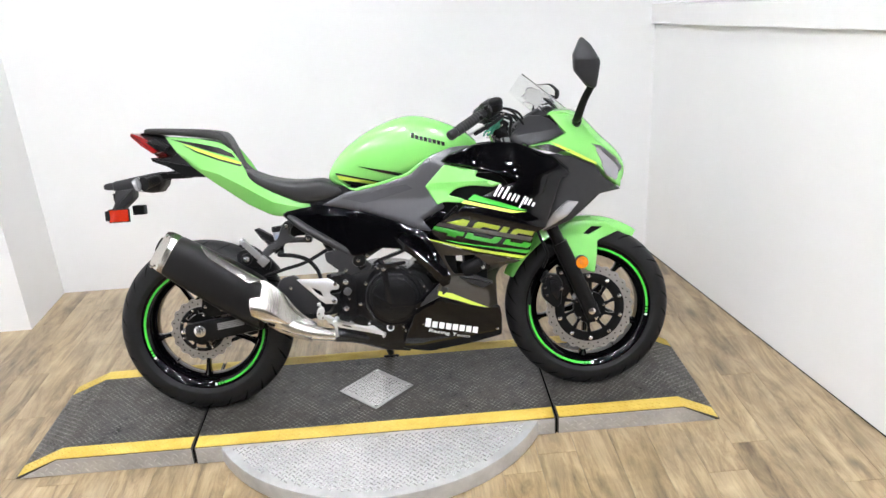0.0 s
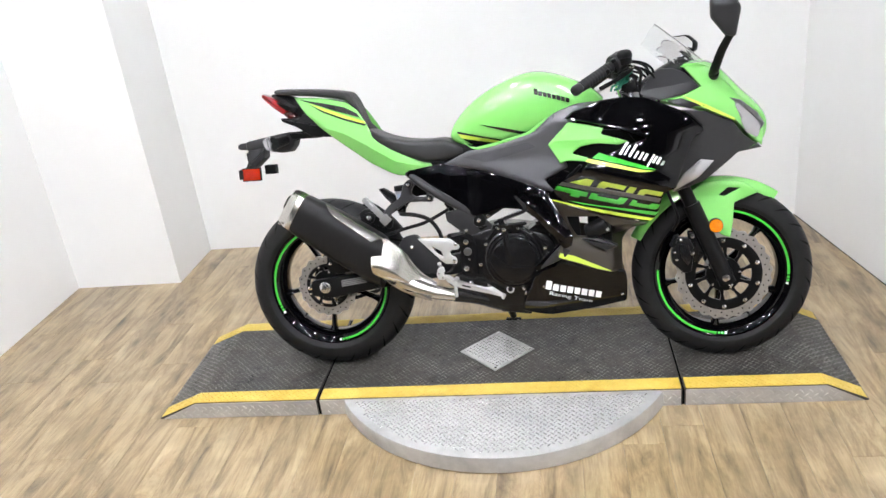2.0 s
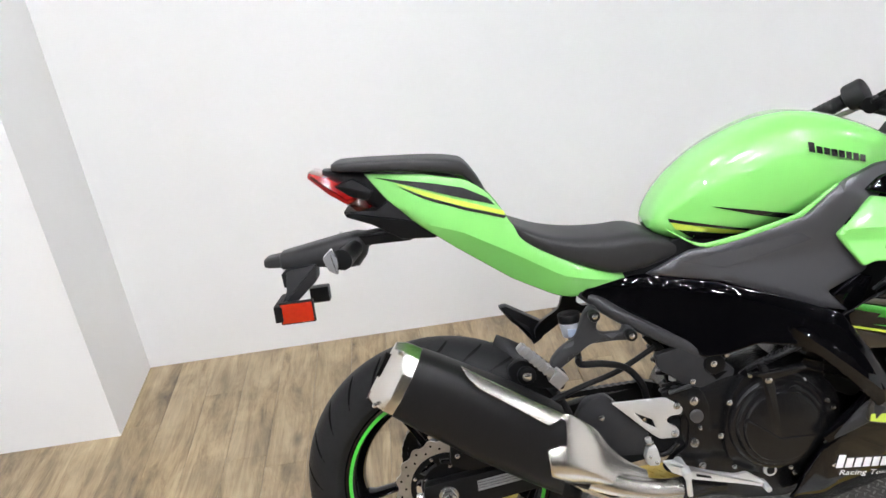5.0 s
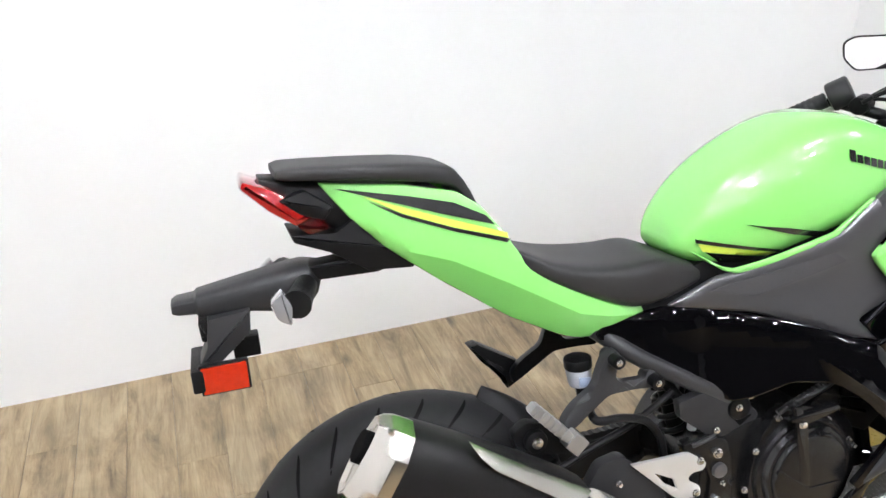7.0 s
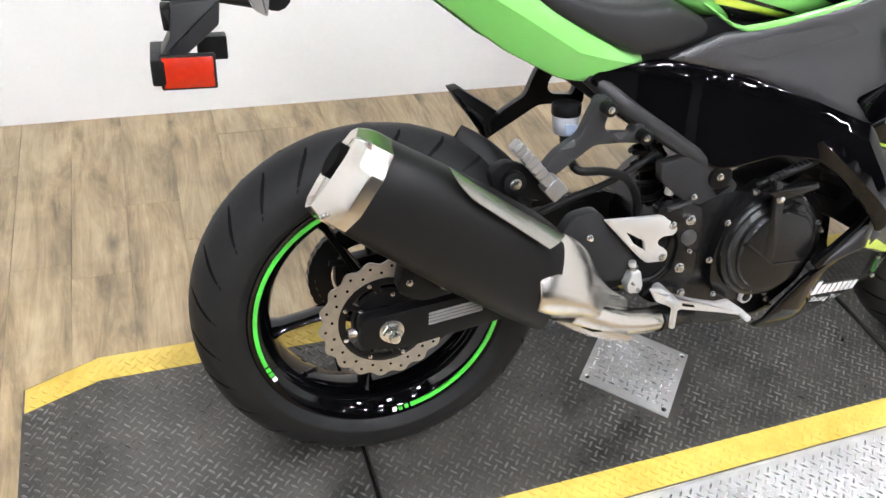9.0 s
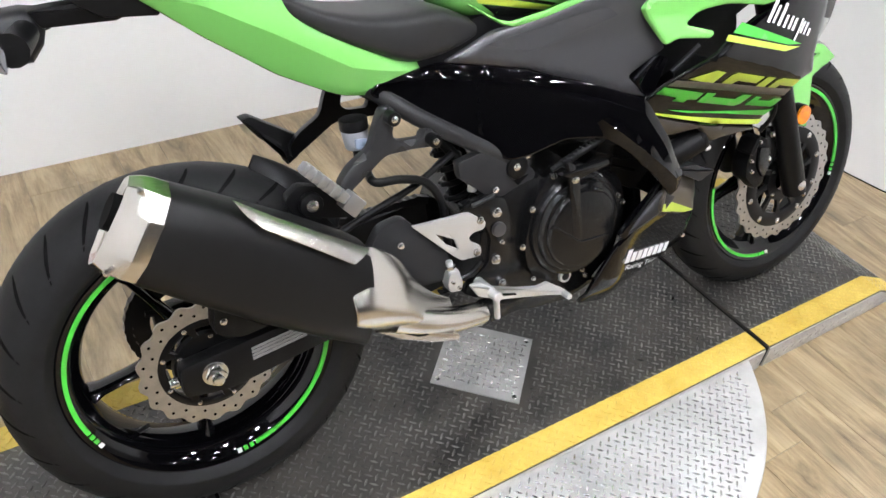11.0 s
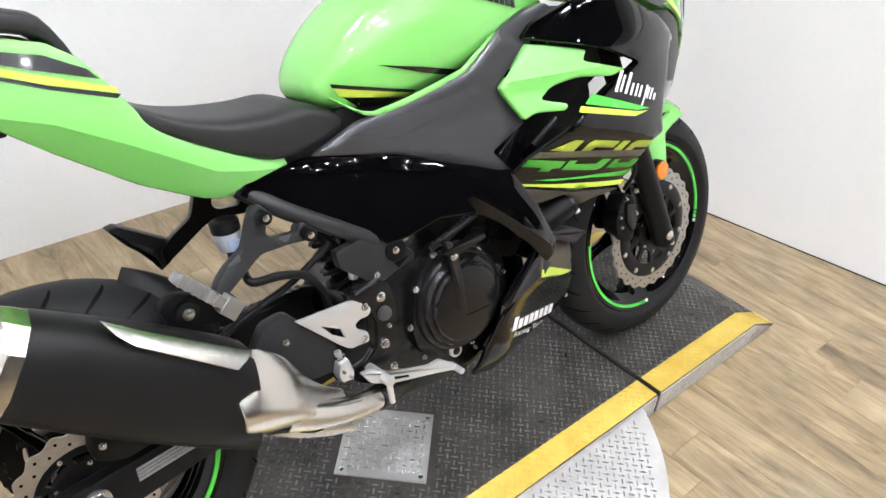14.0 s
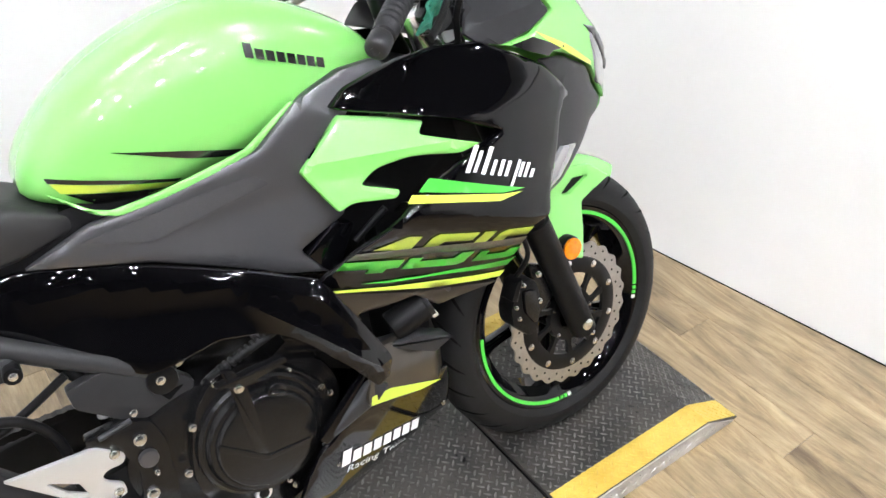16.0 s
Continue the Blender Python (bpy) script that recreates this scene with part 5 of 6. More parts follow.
# trellis frame
for sgn in (-1, 1):
    rod("frame_tube", [(0.325, sgn * 0.066, 0.692), (0.400, sgn * 0.100, 0.634), (0.570, sgn * 0.104, 0.527)], 0.0145, SATIN, "satin dark grey frame tube")
    rod("frame_tube", [(0.570, sgn * 0.100, 0.522), (0.70, sgn * 0.108, 0.600), (0.86, sgn * 0.110, 0.700), (1.02, sgn * 0.06, 0.82)], 0.0135, FRAME, "satin black frame tube")
    rod("frame_tube", [(0.42, sgn * 0.060, 0.70), (0.50, sgn * 0.064, 0.60), (0.565, sgn * 0.070, 0.53)], 0.011, FRAME, "satin black frame tube")
pin("frame_boss", (0.570, -0.085, 0.519), (0.570, -0.122, 0.519), 0.022, FRAME, "black frame boss with a bright bolt", bev=0.003)
bolt((0.567, -0.121, 0.521), 0.007, bike)
bolt((0.598, -0.112, 0.535), 0.008, bike)

# swing arm and chain side
swing = [(-0.052, 0.276), (-0.052, 0.330), (0.04, 0.342), (0.20, 0.362), (0.36, 0.392), (0.52, 0.412), (0.53, 0.345), (0.36, 0.318), (0.16, 0.290), (0.02, 0.266)]
plate("swing_arm", swing, -0.114, -0.084, BLACKM, "black swing arm with a grey caution label", r=0.012, bev=0.006)
plate("swing_arm", swing, 0.084, 0.114, BLACKM, "black swing arm", r=0.012, bev=0.006)
for k in range(4):
    plate("caution_label", [(0.062, 0.330 - k * 0.0062), (0.155, 0.343 - k * 0.0062), (0.155, 0.3385 - k * 0.0062), (0.062, 0.3255 - k * 0.0062)], -0.1152, -0.1138, GREYW, "small grey print bar", r=0.001, bev=0)
pin("axle_nut", (0.0, -0.110, 0.306), (0.0, -0.128, 0.306), 0.016, CHROME, "plated axle nut", n=6, bev=0.002)
pin("axle_washer", (0.0, -0.110, 0.306), (0.0, -0.117, 0.306), 0.021, CHROME, "plated washer")
pin("axle_end", (0.0, -0.125, 0.306), (0.0, -0.140, 0.306), 0.009, CHROME)
pin("adjuster", (-0.052, -0.10, 0.303), (-0.068, -0.10, 0.303), 0.008, CHROME, "plated chain adjuster bolt")
plate("rear_caliper", [(0.010, 0.372), (0.020, 0.432), (0.080, 0.440), (0.125, 0.405), (0.120, 0.362), (0.05, 0.352)], -0.115, -0.062, BLACKM, "black rear brake caliper", r=0.012, bev=0.006)
for u, w in ((0.028, 0.392), (0.085, 0.378), (0.06, 0.424)):
    bolt((u, -0.115, w), 0.006, bike)
bm = bmesh.new()
lathe(bm, [(0.060, 0.080), (0.090, 0.080), (0.093, 0.084), (0.090, 0.088), (0.060, 0.088)], (0, 0, 0.306), 48)
for k in range(5):
    a = 2 * math.pi * k / 5
    cyl(bm, (0.04 * math.cos(a), 0.084, 0.306 + 0.04 * math.sin(a)), (0.07 * math.cos(a + 0.2), 0.084, 0.306 + 0.07 * math.sin(a + 0.2)), 0.008, n=8)
part("sprocket", bm, FRAME, bike, "black rear sprocket")
chain = [(0.096 * math.cos(a), 0.306 + 0.096 * math.sin(a)) for a in [radians(80 + 200 * k / 20) for k in range(21)]] + [(0.47 + 0.038 * math.cos(a), 0.375 + 0.038 * math.sin(a)) for a in [radians(-80 + 170 * k / 10) for k in range(11)]]
bm = bmesh.new()
loop_pts = []
for i in range(len(chain)):
    a, b = Vector(chain[i]), Vector(chain[(i + 1) % len(chain)])
    m = max(1, int((b - a).length / 0.008))
    loop_pts += [a.lerp(b, k / m) for k in range(m)]
cl = []
for i, p in enumerate(loop_pts):
    d = (loop_pts[(i + 1) % len(loop_pts)] - loop_pts[i - 1]).normalized()
    nrm = Vector((-d.y, d.x))
    h = 0.0075 if i % 2 else 0.0055
    cl.append([(p.x + nrm.x * e * h, 0.084 + f * 0.008, p.y + nrm.y * e * h) for e, f in ((-1, -1), (1, -1), (1, 1), (-1, 1))])
rings(bm, cl, closed=True)
part("chain", bm, FRAME, bike, "dark drive chain", smooth=0)

# rear hugger and shock
bm = bmesh.new()
loops = []
for k in range(15):
    a = radians(34 + 30 * k / 14)
    hw = 0.066 * (1 - 0.93 * (k / 14) ** 1.4)
    row = [(0.0 + (0.330 - 0.03 * e * e) * math.cos(a), e * hw, 0.306 + (0.330 - 0.03 * e * e) * math.sin(a)) for e in [-1 + j / 5 for j in range(11)]]
    row2 = [(x * 0.988, y, 0.306 + (z - 0.306) * 0.988) for x, y, z in reversed(row)]
    loops.append(row + row2)
rings(bm, loops)
part("rear_hugger", bm, BLACKM, bike, "black plastic rear hugger", smooth=50)
bm = bmesh.new()
cyl(bm, (0.545, 0, 0.34), (0.475, 0, 0.63), 0.018, n=16)
shock = part("shock_absorber", bm, FRAME, bike, "black coil-spring shock absorber")
ms, ls = frame_along((0.54, 0, 0.36), (0.482, 0, 0.60))
bm = bmesh.new()
tube(bm, [ms @ Vector((0.028 * math.cos(0.55 * k), 0.028 * math.sin(0.55 * k), ls * k / 90)) for k in range(91)], 0.006, n=8, sub=1)
part("spring", bm, FRAME, shock, "black coil spring", smooth=50)

# engine
crank = [(0.485, 0.400), (0.53, 0.470), (0.60, 0.492), (0.70, 0.484), (0.80, 0.462), (0.83, 0.40), (0.81, 0.29), (0.73, 0.222), (0.60, 0.215), (0.52, 0.250)]
plate("crankcase", crank, -0.118, 0.118, ENGINE, "black engine crankcase", r=0.03, bev=0.008)
plate("cylinder_block", [(0.72, 0.47), (0.765, 0.50), (0.775, 0.61), (0.86, 0.60), (0.86, 0.42), (0.80, 0.40)], -0.100, 0.100, ENGINE, "black finned cylinder block", r=0.012, bev=0.005)
for k in range(6):
    plate("cooling_fin", [(0.755, 0.478 + 0.020 * k), (0.855, 0.440 + 0.022 * k), (0.855, 0.446 + 0.022 * k), (0.755, 0.484 + 0.020 * k)], -0.108, -0.09, ENGINE, r=0.001, bev=0.001)
CU, CW = 0.682, 0.388
fl = [(CU + r * math.cos(a), CW + r * math.sin(a)) for a, r in [(radians(15 * k), 0.114 + 0.010 * math.cos(radians(15 * k * 3 + 40))) for k in range(24)]]
plate("clutch_flange", fl, -0.140, -0.112, ENGINE, "black clutch cover flange", r=0.004, bev=0.003)
bm = bmesh.new()
lathe(bm, [(0.0006, -0.120), (0.101, -0.120), (0.101, -0.144), (0.099, -0.149), (0.094, -0.152), (0.090, -0.152), (0.088, -0.157), (0.085, -0.161), (0.081, -0.162), (0.078, -0.162), (0.0765, -0.167), (0.074, -0.1695), (0.068, -0.171), (0.0006, -0.171)], (CU, 0, CW), 64)
clutch = part("clutch_cover", bm, ENGINE, bike, "round black clutch cover", smooth=30)
plate("cover_rib", [(CU - 0.075, CW + 0.020), (CU - 0.010, CW - 0.030), (CU + 0.060, CW - 0.030), (CU + 0.062, CW - 0.024), (CU - 0.006, CW - 0.022), (CU - 0.070, CW + 0.028)], -0.173, -0.166, ENGINE, r=0.002, bev=0.001, parent=clutch)
plate("clutch_arm", [(0.635, 0.53), (0.654, 0.524), (0.668, 0.488), (0.677, 0.394), (0.679, 0.369), (0.656, 0.371), (0.653, 0.407), (0.645, 0.486)], -0.1725, -0.164, ENGINE, "raised rib on the clutch cover", r=0.006, bev=0.004, parent=clutch)
bolt((0.655, -0.173, 0.494), 0.008, clutch, 0.006)
plate("cable_bracket", [(CU - 0.060, CW + 0.120), (CU + 0.045, CW + 0.128), (CU + 0.050, CW + 0.118), (CU - 0.02, CW + 0.105)], -0.176, -0.160, ENGINE, r=0.004, bev=0.002)
rod("clutch_cable", [(0.622, -0.150, 0.512), (0.660, -0.155, 0.528), (0.715, -0.158, 0.545), (0.760, -0.150, 0.562)], 0.005, BLACKM, "black clutch cable")
for k in range(10):
    u = 0.640 + 0.0085 * k
    pin("cable_bellows", (u, -0.1535, 0.5195 + 0.003 * k), (u + 0.005, -0.1535, 0.5215 + 0.003 * k), 0.008, BLACKM, "rubber bellows ring", bev=0.001, n=12)
pin("filler_cap", (0.708, -0.150, 0.460), (0.708, -0.170, 0.460), 0.0155, ENGINE, "black filler cap with a finger bar", bev=0.003)
pin("cap_bar", (0.698, -0.172, 0.464), (0.718, -0.172, 0.456), 0.004, ENGINE, bev=0.001)
for u, w, r in ((0.698, 0.489, 0.0062), (0.739, 0.468, 0.0062), (0.751, 0.447, 0.006), (0.786, 0.419, 0.0055), (0.798, 0.402, 0.0055), (0.633, 0.494, 0.0062), (0.588, 0.441, 0.0062), (0.566, 0.372, 0.006), (0.707, 0.282, 0.005), (0.715, 0.268, 0.006), (0.59, 0.3, 0.005)):
    bolt((u, -0.139, w), r, bike)
pin("oil_window", (0.662, -0.130, 0.284), (0.662, -0.146, 0.284), 0.0135, ALU, "bright oil level window ring", bev=0.002)
pin("oil_window_glass", (0.662, -0.140, 0.284), (0.662, -0.1475, 0.284), 0.0085, BLACKM, bev=0.001)
plate("engine_bracket", [(0.452, 0.552), (0.505, 0.562), (0.560, 0.548), (0.612, 0.500), (0.596, 0.452), (0.560, 0.470), (0.520, 0.470), (0.456, 0.522)], -0.116, -0.096, FADED, "dark grey engine mounting bracket", r=0.006)
plate("bracket_slot", [(0.562, 0.498), (0.596, 0.500), (0.572, 0.484)], -0.1175, -0.115, DARKGAP, r=0.002, bev=0)
bolt((0.522, -0.121, 0.489), 0.006, bike)

# foot rest plate, heel guard, pedal
plate("foot_rest_plate", [(0.452, 0.478), (0.505, 0.484), (0.540, 0.470), (0.553, 0.430), (0.552, 0.330), (0.520, 0.296), (0.476, 0.288), (0.448, 0.305), (0.470, 0.330), (0.502, 0.352), (0.508, 0.400), (0.494, 0.436), (0.460, 0.450)], -0.126, -0.106, ENGINE, "black foot rest plate", r=0.008)
for u, w, r in ((0.519, 0.450, 0.0095), (0.515, 0.358, 0.0095), (0.528, 0.390, 0.004), (0.528, 0.306, 0.008), (0.329, 0.440, 0.006)):
    bolt((u, -0.128, w), r, bike, 0.008)
pin("pivot_cap", (0.523, -0.120, 0.416), (0.523, -0.134, 0.416), 0.0135, GREYP, "grey pivot cap", bev=0.002)
heel = rounded([(0.352, 0.468, 0.003), (0.462, 0.465), (0.482, 0.450), (0.497, 0.438, 0.010), (0.491, 0.425), (0.470, 0.425), (0.460, 0.418), (0.464, 0.408), (0.485, 0.395, 0.009), (0.484, 0.376), (0.445, 0.377), (0.427, 0.392)], 0.006, 3)
hole = rounded([(0.396, 0.442), (0.432, 0.422), (0.439, 0.401), (0.416, 0.416)], 0.002, 2)
bm = bmesh.new()
sheet(bm, heel, lambda u, w: -0.131, thick=0.005, res=0.02, roll=0.002, holes=(hole,))
part("heel_guard", bm, ALU, bike, "satin aluminium heel guard with a triangular cut-out")
for u, w in ((0.483, 0.445), (0.474, 0.386)):
    bolt((u, -0.1315, w), 0.0075, bike, 0.005)
rod("brace_rod", [(0.470, -0.128, 0.474), (0.516, -0.126, 0.482)], 0.004, FADED, "thin dark grey brace rod")
plate("swing_pivot_cover", [(0.275, 0.435), (0.300, 0.475), (0.345, 0.482), (0.425, 0.390), (0.430, 0.340), (0.36, 0.345), (0.30, 0.39)], -0.119, -0.095, FADED, "dark grey plastic chain-side cover", r=0.012)
plate("brake_pedal", [(0.437, 0.346), (0.458, 0.346), (0.492, 0.322), (0.580, 0.298), (0.604, 0.300), (0.648, 0.268), (0.640, 0.262), (0.592, 0.276), (0.494, 0.300), (0.453, 0.320)], -0.170, -0.160, ALU, "satin aluminium brake pedal", r=0.004)
plate("pedal_slot", [(0.500, 0.312), (0.530, 0.303), (0.532, 0.298), (0.502, 0.306)], -0.1712, -0.1692, DARKGAP, r=0.001, bev=0)
pin("pedal_tip", (0.640, -0.150, 0.266), (0.640, -0.188, 0.266), 0.0062, ALU, "ribbed pedal tip")
pin("foot_peg", (0.478, -0.12, 0.322), (0.480, -0.192, 0.320), 0.0095, ALU, "aluminium foot peg", bev=0.003)
pin("peg_feeler", (0.481, -0.182, 0.318), (0.483, -0.182, 0.272), 0.0055, ALU, "bright peg feeler")
master = plate("master_cylinder", [(0.416, 0.362), (0.434, 0.366), (0.442, 0.336), (0.438, 0.322), (0.416, 0.324), (0.410, 0.340)], -0.138, -0.114, ALU, "bright rear master cylinder", r=0.005, bev=0.004)
pin("cylinder_neck", (0.424, -0.126, 0.360), (0.420, -0.126, 0.382), 0.0065, ALU, parent=master)
pin("cylinder_nut", (0.424, -0.126, 0.366), (0.4225, -0.126, 0.374), 0.0095, CHROME, parent=master, n=6, bev=0.001)
bolt((0.420, -0.137, 0.345), 0.004, master)
bolt((0.432, -0.137, 0.331), 0.004, master)
rod("push_rod", [(0.440, -0.134, 0.345), (0.458, -0.140, 0.352), (0.476, -0.145, 0.372)], 0.006, ENGINE, "black linkage rod")

# rear peg hangers and folded pegs, both sides
hang = [(0.318, 0.662), (0.338, 0.674), (0.352, 0.652), (0.342, 0.640), (0.338, 0.622), (0.350, 0.612), (0.390, 0.609), (0.394, 0.626), (0.412, 0.622), (0.414, 0.590), (0.372, 0.594), (0.324, 0.594), (0.266, 0.556), (0.240, 0.540), (0.238, 0.566), (0.258, 0.588), (0.298, 0.612), (0.310, 0.645)]
for sgn, lab in ((-1, "black peg hanger"), (1, "black peg hanger")):
    bm = bmesh.new()
    sheet(bm, rounded(hang, 0.010, 3), lambda u, w: -0.116 - 0.12 * max(0, 0.60 - w), thick=0.014, res=0.02, roll=0.006)
    hg = part("peg_hanger", bm, SATIN if sgn < 0 else FRAME, bike, lab, mirror=sgn > 0)
    d = Vector((-0.090, 0, 0.098)).normalized()
    o = Vector((0.258, sgn * 0.138, 0.530))
    mt = Matrix.Translation(o) @ Matrix(((d.x, 0, -d.z, 0), (0, 1, 0, 0), (d.z, 0, d.x, 0), (0, 0, 0, 1)))
    if sgn > 0:
        bm = bmesh.new()
        slab(bm, rounded([(0.164, 0.624), (0.181, 0.627), (0.224, 0.600), (0.263, 0.575), (0.270, 0.556), (0.255, 0.538), (0.235, 0.526), (0.227, 0.552), (0.189, 0.588)], 0.003, 2), 0.118, 0.150, 0.004)
        part("passenger_peg", bm, BLACKM, hg, "black passenger peg folded up, seen from inside")
        for k in range(4):
            bm = bmesh.new()
            slab(bm, [(0.196 + 0.008 * k, 0.590 - 0.006 * k), (0.199 + 0.008 * k, 0.594 - 0.006 * k), (0.206 + 0.008 * k, 0.586 - 0.006 * k), (0.203 + 0.008 * k, 0.582 - 0.006 * k)], 0.1165, 0.119, 0.0006)
            part("peg_rib", bm, FADED, hg, "small raised rib")
        continue
    bm = bmesh.new()
    box(bm, 0.0, 0.030, -0.013, 0.013, -0.015, 0.015, 0.003, mt)
    box(bm, 0.028, 0.120, -0.011, 0.011, -0.009, 0.009, 0.005, mt)
    part("passenger_peg", bm, PEG, hg, "passenger peg folded up")
    for k in range(6):
        bm = bmesh.new()
        box(bm, 0.042 + 0.013 * k, 0.048 + 0.013 * k, -0.0130, 0.0130, -0.0100, 0.0100, 0.0015, mt)
        part("peg_rib", bm, PEG, hg)
for u, w in ((0.334, 0.656), (0.404, 0.606)):
    pin("hanger_stud", (u, -0.085, w), (u, -0.134, w), 0.0115, FRAME, "black stud with a bright bolt", bev=0.002)
    bolt((u, -0.133, w), 0.006, bike, 0.004)
plate("muffler_bracket", [(0.150, 0.565), (0.175, 0.582), (0.235, 0.562), (0.270, 0.545), (0.262, 0.505), (0.200, 0.520), (0.160, 0.530)], -0.118, -0.098, BLACKM, "black muffler bracket", r=0.01)
pin("rubber_mount", (0.188, -0.110, 0.549), (0.188, -0.130, 0.549), 0.019, BLACKM, "rubber mount", bev=0.003)
bolt((0.188, -0.130, 0.549), 0.010, bike, 0.007)

# rear brake fluid reservoir and hoses
pin("reservoir", (0.296, -0.066, 0.600), (0.294, -0.066, 0.632), 0.019, FLUID, "pale brake fluid reservoir with a black cap", bev=0.004, r1=0.022)
pin("reservoir_cap", (0.294, -0.066, 0.631), (0.293, -0.066, 0.650), 0.0235, BLACKM, "black reservoir cap", bev=0.003)
plate("reservoir_label", [(0.285, 0.606), (0.305, 0.604), (0.305, 0.620), (0.285, 0.622)], -0.0890, -0.0850, BLUEB, "pale blue print patch", r=0.002, bev=0)
pin("reservoir_neck", (0.296, -0.066, 0.602), (0.298, -0.070, 0.572), 0.009, BLACKM)
rod("hose", [(0.298, -0.070, 0.578), (0.302, -0.082, 0.562), (0.300, -0.118, 0.556), (0.345, -0.116, 0.550), (0.390, -0.110, 0.533), (0.418, -0.104, 0.500), (0.430, -0.100, 0.465), (0.434, -0.100, 0.40)], 0.0072, BLACKM, "black brake hose")
rod("hose", [(0.10, -0.10, 0.43), (0.20, -0.11, 0.47), (0.30, -0.10, 0.50), (0.38, -0.09, 0.52), (0.46, -0.085, 0.56)], 0.006, BLACKM, "black brake hose")
rod("hose", [(0.45, -0.06, 0.58), (0.49, -0.08, 0.52), (0.50, -0.085, 0.49), (0.53, -0.08, 0.47)], 0.010, BLACKM, "black rubber hose")
pin("sensor", (0.487, -0.10, 0.488), (0.490, -0.10, 0.515), 0.008, ALU, "bright sensor body")

# side stand on the far side
rod("side_stand", [(0.600, 0.090, 0.230), (0.615, 0.190, 0.150), (0.628, 0.272, 0.080)], 0.013, FRAME, "black side stand")
plate("stand_foot", [(0.600, 0.066), (0.660, 0.066), (0.660, 0.074), (0.600, 0.074)], 0.250, 0.300, FRAME, r=0.002, bev=0.002)

# exhaust: oval silencer along a sloping axis
A0, A1 = Vector((-0.076, -0.150, 0.597)), Vector((0.236, -0.154, 0.396))
AX = (A1 - A0).normalized()
NX = Vector((-AX.z, 0, AX.x)) * -1 if AX.x < 0 else Vector((-AX.z, 0, AX.x))
SY = Vector((0, 1, 0))


def oval(t, hn, hv, sq=0.72, n=40, tilt=0.0, off=0.0):
    o = A0 + AX * t + NX * off
    lp = []
    for j in range(n):
        a = 2 * math.pi * j / n
        c, s = math.cos(a), math.sin(a)
        pn, pv = hn * math.copysign(abs(c) ** sq, c), hv * math.copysign(abs(s) ** sq, s)
        lp.append(o + NX * pn + SY * pv + AX * (tilt * pn))
    return lp


bm = bmesh.new()
rings(bm, [oval(0.026, 0.060, 0.042), oval(0.029, 0.0705, 0.0510), oval(0.033, 0.0725, 0.0525), oval(0.10, 0.077, 0.056), oval(0.22, 0.083, 0.060), oval(0.33, 0.083, 0.060, tilt=-0.28), oval(0.372, 0.080, 0.058, tilt=-0.45)])
can = part("muffler", bm, MUFF, bike, "matt black oval muffler with a brushed steel heat shield", smooth=40)
bm = bmesh.new()
rings(bm, [oval(0.030, 0.0745, 0.0545, 0.8, 10), oval(0.010, 0.0745, 0.0535, 0.8, 10), oval(-0.008, 0.0725, 0.0420, 0.8, 10, tilt=0.04), oval(-0.024, 0.0660, 0.0210, 0.8, 10, tilt=0.04), oval(-0.018, 0.0560, 0.0140, 0.8, 10, tilt=0.04)])
bmesh.ops.bevel(bm, geom=list(bm.edges), offset=0.0012, segments=1, affect="EDGES")
part("end_cap", bm, STEEL, can, "polished steel end cap with flat facets", smooth=14)
# near-black plug for the shade inside the outlet
bm = bmesh.new()
rings(bm, [oval(-0.030, 0.026, 0.017, sq=1.0, off=0.012), oval(-0.010, 0.026, 0.017, sq=1.0, off=0.012)])
part("outlet", bm, DARKGAP, can, "dark outlet")
for pn in (0.060, -0.058):
    p = A0 + AX * -0.010 + NX * pn + SY * -0.036
    bolt((p.x, p.y, p.z), 0.005, can, 0.004)


def folded(name, verts, faces, material, parent, label):
    """Sheet metal folded along straight creases."""
    bm = bmesh.new()
    vo = [bm.verts.new(p) for p in verts]
    vi = [bm.verts.new((x, y + 0.004, z)) for x, y, z in verts]
    use = {(f[i], f[(i + 1) % len(f)]) for f in faces for i in range(len(f))}
    for f in faces:
        bm.faces.new([vo[i] for i in f])
        bm.faces.new([vi[i] for i in reversed(f)])
    for a, b in use:
        if (b, a) not in use:
            bm.faces.new((vo[b], vo[a], vi[a], vi[b]))
    bmesh.ops.recalc_face_normals(bm, faces=bm.faces)
    bmesh.ops.bevel(bm, geom=list(bm.edges), offset=0.0032, segments=3, affect="EDGES", clamp_overlap=True)
    return part(name, bm, material, parent, label, smooth=28)


top = [(0.058, -0.192, 0.614), (0.100, -0.192, 0.583), (0.184, -0.194, 0.527), (0.248, -0.196, 0.486)]
ridge = [(0.062, -0.197, 0.606), (0.096, -0.203, 0.578), (0.178, -0.208, 0.520), (0.230, -0.212, 0.484)]
low = [(0.070, -0.206, 0.591), (0.088, -0.213, 0.570), (0.172, -0.218, 0.509), (0.211, -0.220, 0.480)]
fq = [(i, i + 1, i + 5, i + 4) for i in (0, 1, 2)] + [(i + 4, i + 5, i + 9, i + 8) for i in (0, 1, 2)]
shield = folded("heat_shield", top + ridge + low, fq, STEEL, can, "brushed steel strip along the heat shield")
# collector cover: from the silencer's mouth down into the pipe, folded along its widest line
bm = bmesh.new()
FOLDS = ((0.0, 0.0), (0.03, 0.10), (0.20, 0.38), (0.42, 0.72), (0.56, 0.93), (0.62, 0.985), (0.67, 1.0), (0.73, 0.975), (0.86, 0.78), (0.95, 0.46), (0.99, 0.18), (1.0, 0.0))
loops = []
